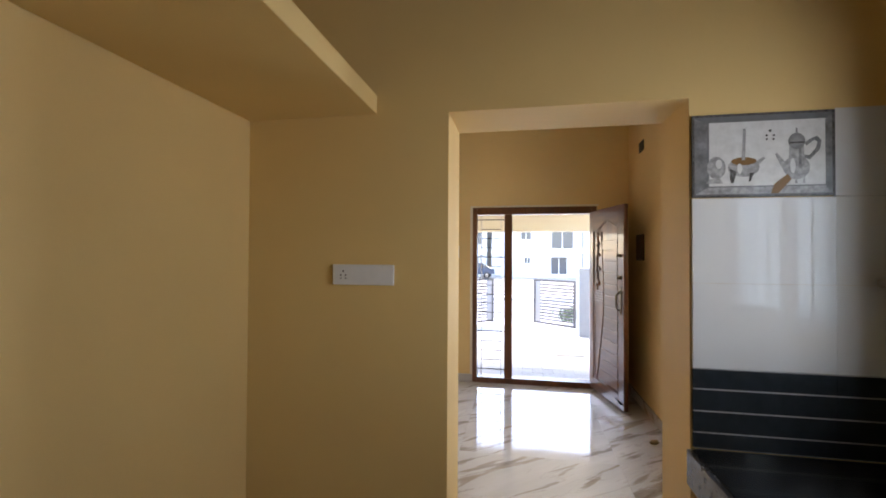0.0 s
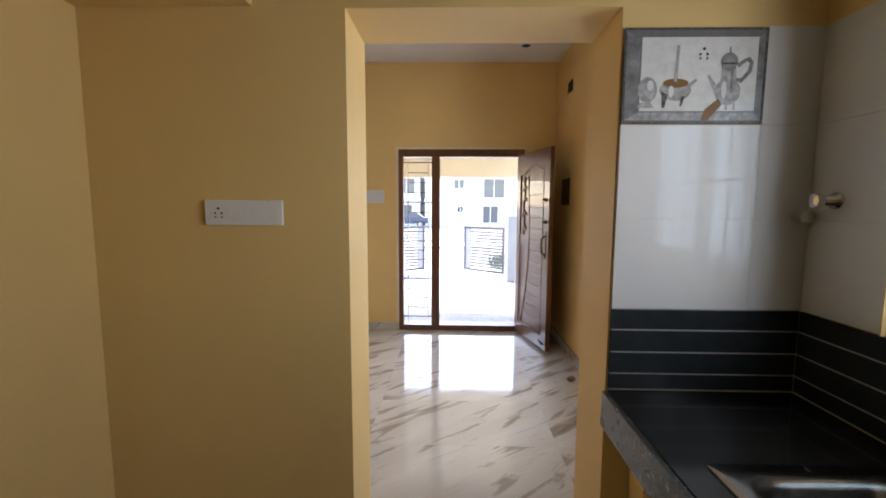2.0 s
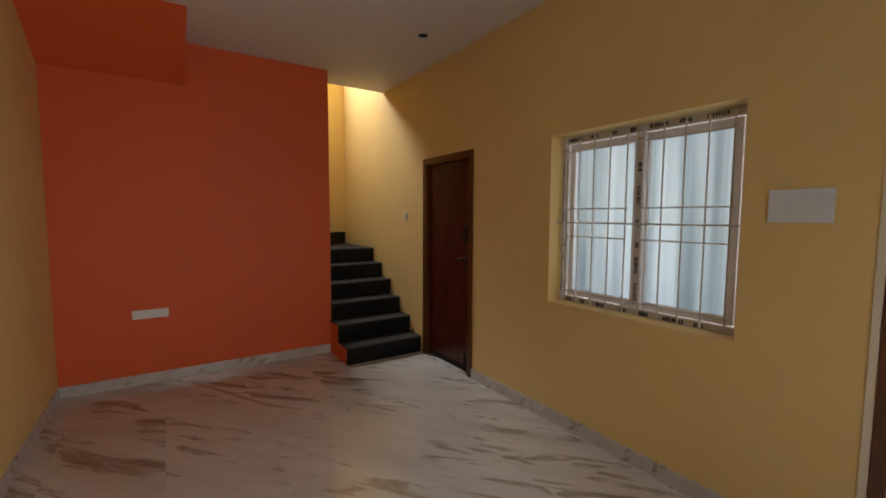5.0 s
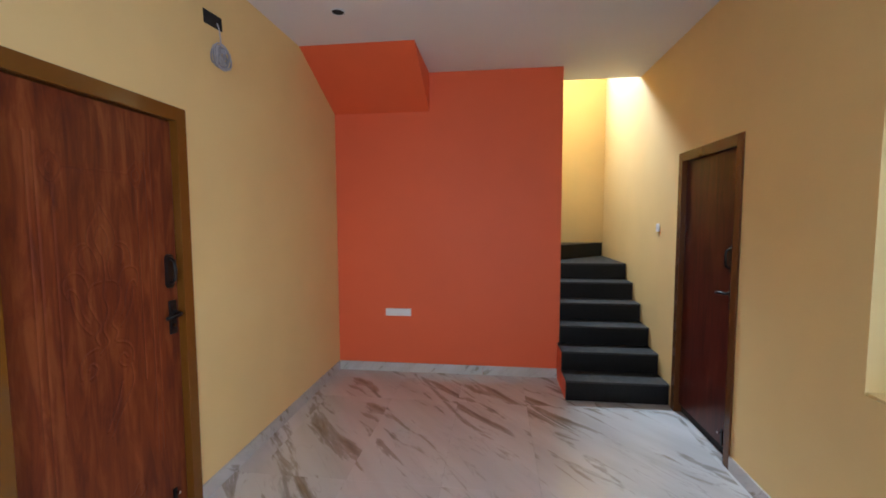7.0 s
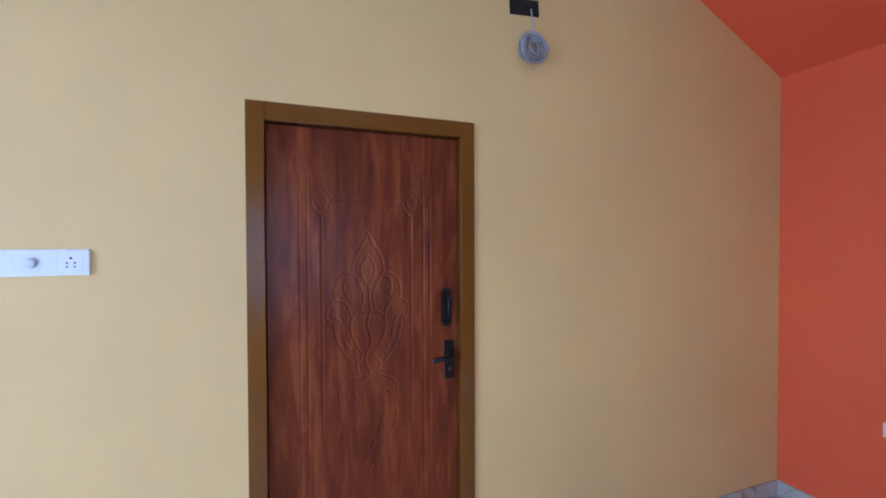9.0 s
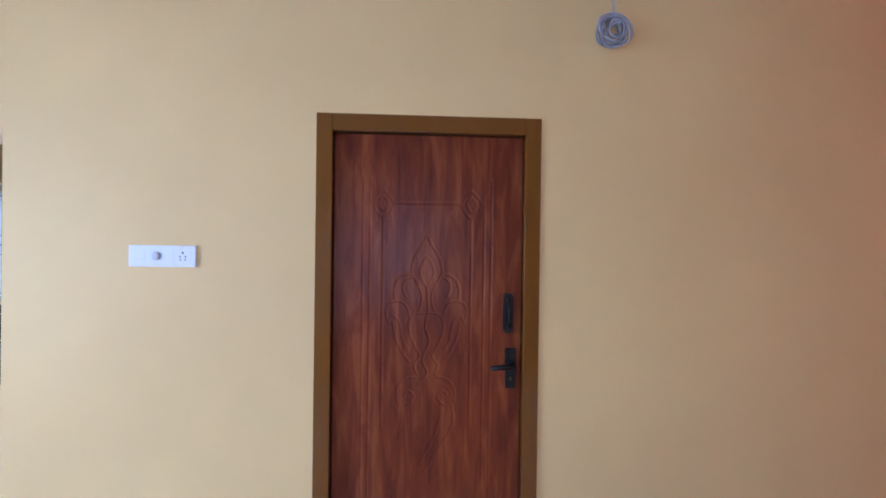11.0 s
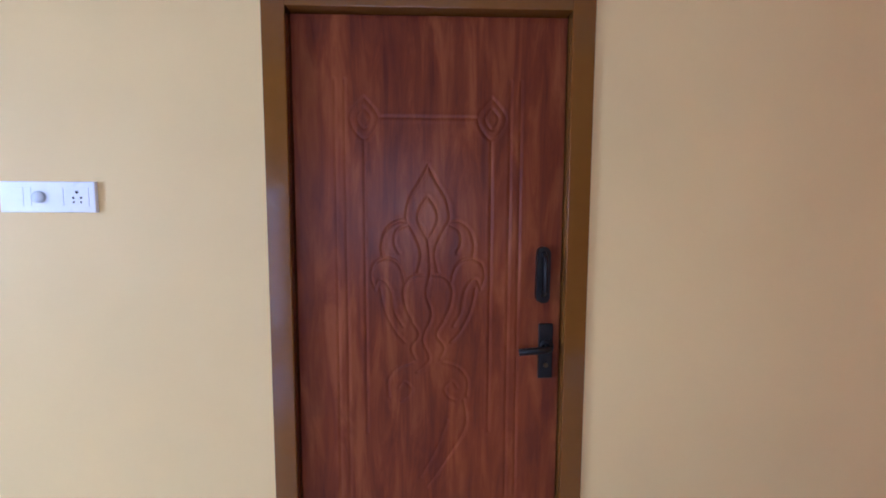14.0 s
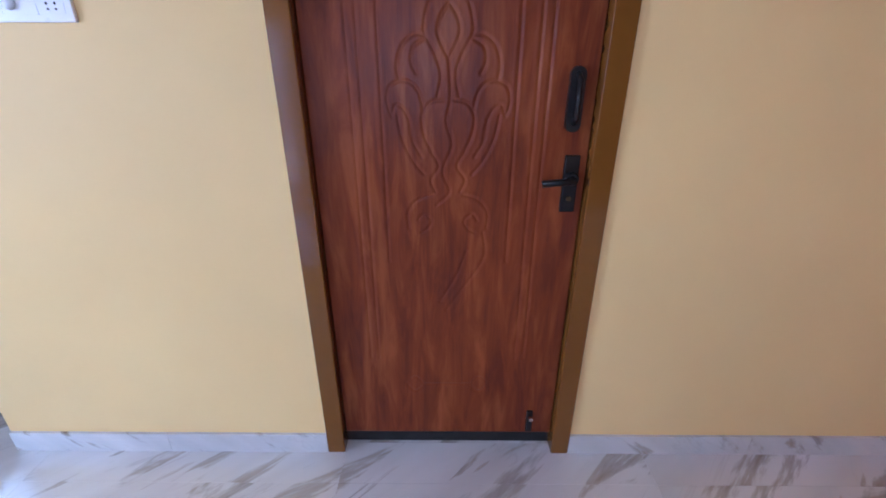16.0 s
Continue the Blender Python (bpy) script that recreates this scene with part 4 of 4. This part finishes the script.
part("flange", lathe([(0.026, 0.0), (0.026, -0.005), (0.016, -0.01), (0.013, -0.045)], 20, "x"), CHROME, valve, "", True)
part("knob", lathe([(0.012, -0.045), (0.024, -0.05), (0.022, -0.07), (0.01, -0.075)], 8, "x"), CHROME, valve)
outlet = thing("pipe_stub", pose(1.345, KY - 0.012, 1.465), "short capped beige pipe stub in the tiled corner", "pipe stub")
part("pipe", lathe([(0.015, 0.0), (0.015, -0.035), (0.019, -0.036), (0.019, -0.055)], 16, "y"), TAPE, outlet, "", True)


# wall tiles
def tiled(name, label, cells, mat, facing):
    """Wall tiles; cells (from, to, bottom, top) along the back wall (facing y) or the side wall (facing x)."""
    base = thing(name, pose(0, 0, 0), label, "wall tiles", "", "structure")
    g = 0.0003
    for a, b, z0, z1 in cells:
        if facing == "y":
            c = ((a + g, KY - 0.0105, z0 + g), (b - g, KY - 0.0005, z1 - g))
        else:
            c = ((XK - 0.0105, a + g, z0 + g), (XK - 0.0005, b - g, z1 - g))
        part("tile", blocks(c, bevel=0.0006), mat, base)


AX0, AX1 = 0.772, 1.216
rows = ((1.155, 1.455), (1.455, 1.755), (1.755, 2.055))
cols = ((AX0, AX1), (AX1, XK - 0.011))
tiled("wall_tiles_back", "glossy white wall tiles above the worktop", [(*c, *r) for r in rows for c in cols if not (r[0] == 1.755 and c[0] == AX0)], WHITETILE, "y")
side = []
ys = [KY - 0.011 - 0.45 * k for k in range(9)]
for y1, y0 in zip(ys, ys[1:]):
    for r in rows:
        if y1 <= KWIN[1] + 0.001 and y0 >= KWIN[0] - 0.001:
            continue
        lo, hi = y0, y1
        if y0 < KWIN[1] < y1:
            side.append((KWIN[1], y1, *r))
            continue
        if y0 < KWIN[0] < y1:
            side.append((y0, KWIN[0], *r))
            continue
        side.append((lo, hi, *r))
tiled("wall_tiles_side", "glossy white wall tiles round the kitchen window", side, WHITETILE, "x")
structure("kitchen_reveal_edge", blocks(((XK - 0.0112, KWIN[1] - 0.0035, KWIN[2]), (XK - 0.0004, KWIN[1] - 0.0003, 2.056)), bevel=0.0008), CREAM, "thin cream plaster edge at the kitchen window reveal", "trim")
# dark band with pale joints under the white tiles
dz = (0.874, 0.93, 1.005, 1.082, 1.154)
band = [(a, b) for a, b in zip(dz, dz[1:])]
tiled("dark_tiles_back", "charcoal ribbed tiles with pale stripes above the worktop", [(*c, a + 0.0025, b - 0.0025) for a, b in band for c in ((AX0, AX1), (AX1, XK - 0.011))], DARKTILE, "y")
tiled("dark_tiles_side", "charcoal ribbed tiles with pale stripes above the worktop", [(y0, y1, a + 0.0025, b - 0.0025) for y1, y0 in zip(ys, ys[1:]) for a, b in band], DARKTILE, "x")
structure("dark_tile_joints", blocks(((AX0 + 0.004, KY - 0.0085, 0.8735), (XK - 0.0125, KY - 0.0002, 1.153)), ((XK - 0.0085, -1.19, 0.8735), (XK - 0.0002, KY - 0.0115, 1.148))), STRIPE, "pale grey joints between the dark tiles", "wall tiles")

ARTSIDE = plain("soft_grey_print", (0.2, 0.21, 0.22), 0.1, 0, 0.35, 30)
art = thing("printed_tile", pose(AX0, KY - 0.0005, 1.757), "printed kitchen tile showing silver pots and a coffee pot", "decorative tile")
AW, AH = AX1 - AX0, 0.295
field = part("tile", blocks(((0.0007, -0.0105, 0.0007), (AW - 0.0007, 0, AH - 0.0007)), bevel=0.0006), ARTGREY, art)
part("field", blocks(((0.055, -0.0112, 0.04), (AW - 0.025, -0.0106, AH - 0.03))), ARTPALE, field)


def disc(x, z, rx, rz, mat, y=-0.0116, name="print"):
    bm = prism([(x + rx * math.cos(2 * math.pi * k / 20), z + rz * math.sin(2 * math.pi * k / 20)) for k in range(20)], 0.0003, "y", y)
    part(name, bm, mat, field)


def shape(pts, mat, y=-0.0119, name="print"):
    part(name, prism(pts, 0.0003, "y", y), mat, field)


# dark outline, shelf line, goblet, pot with ladle, coffee pot, spice scoop
part("print", blocks(((0.001, -0.0109, AH - 0.009), (AW - 0.001, -0.0106, AH - 0.001)), ((0.001, -0.0109, 0.001), (AW - 0.001, -0.0106, 0.008)), ((AW - 0.009, -0.0109, 0.008), (AW - 0.001, -0.0106, AH - 0.009)), ((0.001, -0.0109, 0.008), (0.007, -0.0106, AH - 0.009))), ARTDARK, field)
shape([(0.01, 0.012), (AW - 0.012, 0.012), (AW - 0.03, 0.036), (0.05, 0.036)], ARTSILVER, -0.0114)
shape([(0.008, 0.012), (0.05, 0.038), (0.05, AH - 0.034), (0.008, AH - 0.012)][::-1], ARTSIDE, -0.0113)
shape([(AW - 0.01, 0.012), (AW - 0.03, 0.04), (AW - 0.03, AH - 0.034), (AW - 0.01, AH - 0.012)], ARTSIDE, -0.0113)
disc(0.078, 0.105, 0.03, 0.04, ARTSILVER)
disc(0.086, 0.118, 0.01, 0.016, ARTPALE, -0.012)
shape([(0.045, 0.05), (0.1, 0.05), (0.09, 0.066), (0.056, 0.066)], ARTSILVER)
disc(0.165, 0.105, 0.05, 0.034, ARTSILVER)
disc(0.165, 0.126, 0.04, 0.014, ARTBROWN, -0.012)
disc(0.152, 0.1, 0.008, 0.018, ARTPALE, -0.0122)
shape([(0.2, 0.1), (0.232, 0.134), (0.226, 0.14), (0.195, 0.118)], ARTSILVER)
shape([(0.158, 0.13), (0.163, 0.24), (0.172, 0.24), (0.169, 0.13)], ARTSILVER, -0.0122)
shape([(0.125, 0.05), (0.133, 0.05), (0.142, 0.09), (0.122, 0.1)], ARTDARK, -0.0122)
shape([(0.18, 0.055), (0.186, 0.055), (0.196, 0.085), (0.184, 0.085)], ARTDARK, -0.0122)
disc(0.328, 0.1, 0.04, 0.042, ARTSILVER)
shape([(0.303, 0.12), (0.352, 0.12), (0.349, 0.188), (0.307, 0.188)], ARTSILVER)
disc(0.328, 0.19, 0.026, 0.028, ARTSIDE, -0.0122)
shape([(0.304, 0.182), (0.352, 0.182), (0.352, 0.188), (0.304, 0.188)], ARTDARK, -0.0124)
shape([(0.325, 0.215), (0.331, 0.215), (0.331, 0.236), (0.325, 0.236)], ARTSILVER, -0.0122)
disc(0.316, 0.105, 0.008, 0.026, ARTPALE, -0.0122)
shape([(0.334, 0.11), (0.342, 0.11), (0.342, 0.17), (0.334, 0.17)], ARTSIDE, -0.0122)
shape([(0.3, 0.11), (0.268, 0.152), (0.262, 0.148), (0.29, 0.085)], ARTSILVER)
shape([(0.352, 0.185), (0.375, 0.2), (0.39, 0.205), (0.402, 0.19), (0.398, 0.16), (0.368, 0.125), (0.352, 0.132), (0.35, 0.142), (0.366, 0.14), (0.386, 0.165), (0.39, 0.186), (0.382, 0.192), (0.356, 0.172)], ARTSIDE)
for px in (0.302, 0.326, 0.35):
    shape([(px - 0.004, 0.045), (px + 0.004, 0.045), (px + 0.002, 0.065), (px - 0.002, 0.065)], ARTSILVER)
shape([(0.248, 0.012), (0.272, 0.012), (0.312, 0.06), (0.3, 0.078), (0.26, 0.045)], ARTBROWN, -0.0122)
socket(field, 0.247, 0.215, 1.0)

# ---- outside ----
PG = -0.16
structure("porch_step", blocks(((-2.4, FY + 0.24, -0.6), (XR + 0.24, 6.42, -0.04)), bevel=0.01), CONCRETE, "pale concrete step in front of the door", "step")
structure("yard", blocks(((-8, 6.42, -0.6), (6, 11.2, PG - 0.045))), GROUT, "sand bed under the yard pavers", "ground")
# beam and roof run on unseen to the left, added to block sun
structure("porch_beam", blocks(((-7.5, 8.4, 1.985), (3.2, 8.63, 2.52)), bevel=0.008), PORCHCREAM, "cream painted porch beam", "beam")
structure("porch_roof", blocks(((-7.5, FY + 0.241, 2.521), (3.2, 8.63, 2.66))), PORCHCREAM, "cream painted porch ceiling slab, lengthened unseen to block sun", "ceiling")
structure("porch_column", blocks(((-2.6, 8.4, -0.2), (-2.37, 8.63, 1.985)), bevel=0.006), PORCHCREAM, "cream painted porch column", "column")
structure("side_boundary_wall", blocks(((3.2, 2.0, -0.6), (3.4, 10.1, 1.5))), OUTWALL, "pale rendered boundary wall", "wall")
structure("left_boundary_wall", blocks(((-7.0, 9.9, -0.6), (-2.2, 10.1, 1.25))), OUTWALL, "pale rendered front boundary wall", "wall")
structure("right_boundary_wall", blocks(((1.83, 9.9, -0.6), (3.2, 10.1, 1.25))), OUTWALL, "pale rendered front boundary wall", "wall")


def gate_post(x, y):
    top = thing("gate_post", pose(x, y, PG), "pale rendered square gate post", "gate post", "gate posts")
    part("shaft", blocks(((0, 0, 0), (0.42, 0.42, 1.4)), bevel=0.01), POSTSHADE, top)
    part("cap", blocks(((-0.01, -0.01, 1.401), (0.43, 0.43, 1.44)), bevel=0.006), POSTSHADE, top)


gate_post(1.40, 9.95)
gate_post(-2.2, 9.95)


def gate(m, w, label):
    top = thing("metal_gate", m, label, "gate", "gate leaves")
    h = 1.14
    part("gate_frame", blocks(((0, 0, 0.06), (0.05, 0.04, h)), ((w - 0.05, 0, 0.06), (w, 0.04, h)), ((0.05, 0, h - 0.05), (w - 0.05, 0.04, h)), ((0.05, 0, 0.06), (w - 0.05, 0.04, 0.11))), GATEGREY, top)
    part("end_panel", blocks(((0.05, 0.012, 0.11), (0.2, 0.028, h - 0.05))), plain("grey_gate_sheet", (0.36, 0.36, 0.36), 0.5, 0.1), top, "grey sheet metal panel")
    for k in range(12):
        z = 0.16 + k * 0.076
        part("slat", blocks(((0.2, 0.008, z), (w - 0.05, 0.03, z + 0.034))), GATEGREY, top)


gate(pose(0.50, 11.35, PG, 0, 0, -38), 1.15, "open dark slatted steel gate leaf")
gate(pose(-0.50, 11.35, PG, 0, 0, 218), 1.25, "open dark slatted steel gate leaf")
slab = structure("manhole_cover", blocks(((0.7, 8.15, PG), (1.25, 8.85, PG + 0.02)), bevel=0.004), CONCRETE, "pale concrete inspection cover in the paving", "cover")
structure("road", blocks(((-60, 12.6, -0.6), (60, 18.5, PG - 0.16))), ASPHALT, "sunlit grey road in front of the house", "road")
structure("road_verge", blocks(((-60, 11.2, -0.6), (60, 12.6, PG - 0.06)), ((-60, 18.5, -0.6), (60, 20.5, PG - 0.05))), CONCRETE, "pale concrete verge beside the road", "pavement")


def house(m, w, d, floors, storey, label, given=None, balcony=True, extra=()):
    """A plain house; front along local x at y = 0."""
    top = thing("house", m, label, "house", "houses across the road")
    rng = random.Random(label)
    h = floors * storey
    holes = list(given or ()) + list(extra)
    n = max(2, round(w / 2.9))
    for f in range(0 if given else floors):
        for i in range(n):
            x = (i + 0.5) * w / n
            ww = rng.choice((0.5, 0.6, 0.9))
            if f == 0 and any(o[0] - 1 < x < o[1] + 1 for o in extra):
                continue
            holes.append((x - ww, x + ww, f * storey + (1.0 if ww < 0.8 else 0.5), f * storey + 2.15))
    part("wall", wall((0, 0), (w, 0), 0, h, -0.25, holes), FARWHITE, top)
    part("body", blocks(((0, 0.6, 0), (w, d, h))), FARWHITE, top)
    part("plinth", blocks(((-0.05, -0.05, -0.3), (w + 0.05, d, -0.001))), CONCRETE, top)
    part("side_wall", blocks(((0.001, 0.251, 0), (0.2, 0.599, h)), ((w - 0.2, 0.251, 0), (w - 0.001, 0.599, h))), FARWHITE, top)
    part("roof", blocks(((-0.3, -0.6, h), (w + 0.3, d, h + 0.18)), ((-0.3, -0.6, h + 0.18), (w + 0.3, -0.42, h + 0.95))), FARWHITE, top)
    for x0, x1, z0, z1 in holes:
        win = part("window", blocks(((x0, 0.12, z0), (x1, 0.17, z1))), FARDARK, top, "dark window glass, in the carport a stand-in for shade")
        part("window_frame", wall((x0, 0.06), (x1, 0.06), z0, z1, -0.05, [(0.06, (x1 - x0) / 2 - 0.03, z0 + 0.06, z1 - 0.06), ((x1 - x0) / 2 + 0.03, x1 - x0 - 0.06, z0 + 0.06, z1 - 0.06)]), UPVC, win)
        part("sunshade", blocks(((x0 - 0.2, -0.45, z1 + 0.02), (x1 + 0.2, 0.0, z1 + 0.1))), FARWHITE, top)
    for f in range(1, floors):
        part("floor_band", blocks(((-0.1, -0.12, f * storey - 0.15), (w + 0.1, -0.001, f * storey + 0.12))), FARWHITE, top)
    bx = w * 0.55
    for f in range(1, floors if balcony else 1):
        bal = part("balcony", blocks(((bx, -1.3, f * storey - 0.1), (bx + 3.2, -0.13, f * storey + 0.05)), ((bx, -1.3, f * storey + 0.05), (bx + 3.2, -1.18, f * storey + 0.95))), FARWHITE, top, "white balcony with solid parapet")


# the last opening is the carport; its dark pane stands in for shade
house(pose(-26, 44, -0.4), 22.8, 9, 3, 2.5, "white house with dark windows and a carport across the road", None, True, ((17.4, 22.0, 0.02, 1.95),))
house(pose(-2.6, 43, -0.4), 8.7, 9, 3, 2.3, "white house with a few dark windows across the road", ((2.8, 3.9, 3.5, 4.45), (5.75, 7.9, 2.6, 4.5), (3.15, 3.8, 1.14, 1.82), (5.7, 7.3, 0.1, 1.84), (2.8, 3.9, 5.4, 6.3), (5.75, 7.9, 5.0, 6.4)), False)
house(pose(6.2, 43.03, -0.4), 20, 9, 3, 2.6, "pale plain house with small dark windows", ((1.2, 2.0, 1.27, 2.1), (6.0, 7.0, 1.2, 2.1), (11.0, 12.2, 1.0, 2.2), (1.2, 2.0, 6.0, 6.9)), False)


def car(m, label):
    top = thing("parked_car", m, label, "car")
    side = [(-2.0, 0.35), (-1.98, 0.75), (-1.7, 0.86), (-1.05, 0.93), (-0.45, 1.42), (0.9, 1.45), (1.55, 0.98), (1.98, 0.9), (2.02, 0.4)]
    part("body", prism(side, 1.62, "y", -0.81), CARBLUE, top)
    part("side_glass", prism([(-0.9, 0.95), (-0.42, 1.36), (0.85, 1.38), (1.35, 0.98)], 1.64, "y", -0.82), FARDARK, top)
    for x in (-1.3, 1.3):
        for y in (-0.82, 0.66):
            wheel = part("wheel", lathe([(0.2, 0.0), (0.31, 0.0), (0.31, 0.17), (0.2, 0.17)], 20, "y"), RUBBER, top)
            wheel.location = (x, y, 0.31)
            part("rim", lathe([(0.19, -0.004), (0.19, 0.174)], 16, "y"), STEEL, wheel)


car(pose(-4.2, 40.6, -0.6, 0, 0, 2), "dark blue car parked across the road")


shrub = thing("shrub", pose(1.3, 12.0, PG - 0.06), "small green shrub behind the gate", "shrub")
part("stem", bars(((0.1, 0, 0), (0.12, 0.01, 0.2), (0.09, 0.0, 0.38)), ((0.11, 0, 0.1), (0.24, 0.05, 0.32)), ((0.11, 0, 0.1), (0.0, -0.04, 0.3)), radius=0.012), HUSK, shrub)
rng = random.Random(3)
bm = bmesh.new()
for k in range(260):
    c = Vector((0.12 + rng.gauss(0, 0.13), rng.gauss(0, 0.1), rng.uniform(0.08, 0.42)))
    m = Matrix.Translation(c) @ Euler((rng.uniform(0, 6), rng.uniform(0, 6), rng.uniform(0, 6))).to_matrix().to_4x4()
    bm.faces.new([bm.verts.new(m @ Vector(p)) for p in ((-0.05, 0, 0), (0, -0.02, 0.004), (0.05, 0, 0), (0, 0.02, 0.004))])
part("crown", bm, LEAFGREEN, shrub)


# ---- floor tiles and pavers ----
def tile_mesh(w, h, t, mat, name):
    return mesh_from(name, blocks(((0.0003, 0.0003, -t), (w - 0.0003, h - 0.0003, 0)), bevel=0.0004), mat)


hall = thing("floor_hall", pose(0, 0, 0), "glossy white marble floor tiles with brown-grey slanting veins", "floor", "", "structure")
TW, TH = 1.2, 0.6


def lay(x0, y0, x1, y1, parent, ox, oy):
    cache = {}
    i0, i1 = math.floor((x0 - ox) / TW), math.ceil((x1 - ox) / TW)
    k0, k1 = math.floor((y0 - oy) / TH), math.ceil((y1 - oy) / TH)
    for i in range(i0, i1):
        for k in range(k0, k1):
            a, b = max(x0, ox + i * TW), min(x1, ox + (i + 1) * TW)
            c, d = max(y0, oy + k * TH), min(y1, oy + (k + 1) * TH)
            if b - a < 0.01 or d - c < 0.01:
                continue
            key = (round(b - a, 4), round(d - c, 4))
            if key not in cache:
                cache[key] = tile_mesh(b - a, d - c, 0.01, MARBLE, "tile")
            ob = new("tile", cache[key])
            ob.location = (a, c, 0)
            ob.parent = parent


lay(XO, HK, XR, FY, hall, -3.9, HY + 0.15)
lay(X0 - 1.4, YO, XO, FY, hall, -3.9, HY + 0.15)
kit = thing("floor_kitchen", pose(0, 0, 0), "glossy white marble kitchen floor tiles with brown-grey veins", "floor", "", "structure")
lay(XL, -1.2, XK, HK, kit, -0.2, 0.1)
lay(DOOR1[0], HY - 0.3, DOOR1[1], HK, kit, DOOR1[0], HY - 0.3)
lay(DOOR2[0], FY, DOOR2[1], FY + 0.24, kit, DOOR2[0], FY)
yard = thing("yard_paving", pose(0, 0, 0), "grey interlocking concrete pavers in the yard", "paving", "", "structure")
pm = mesh_from("paver", blocks(((0.0015, 0.0015, -0.045), (0.2985, 0.1985, 0)), bevel=0.006), PAVER)
for k in range(22):
    for i in range(13):
        x = -1.9 + 0.3 * i + (0.15 if k % 2 else 0.0)
        y = 6.43 + 0.2 * k
        ob = new("paver", pm)
        ob.location = (x, y, PG - 0.001 * ((i * 7 + k * 3) % 4))
        ob.parent = yard
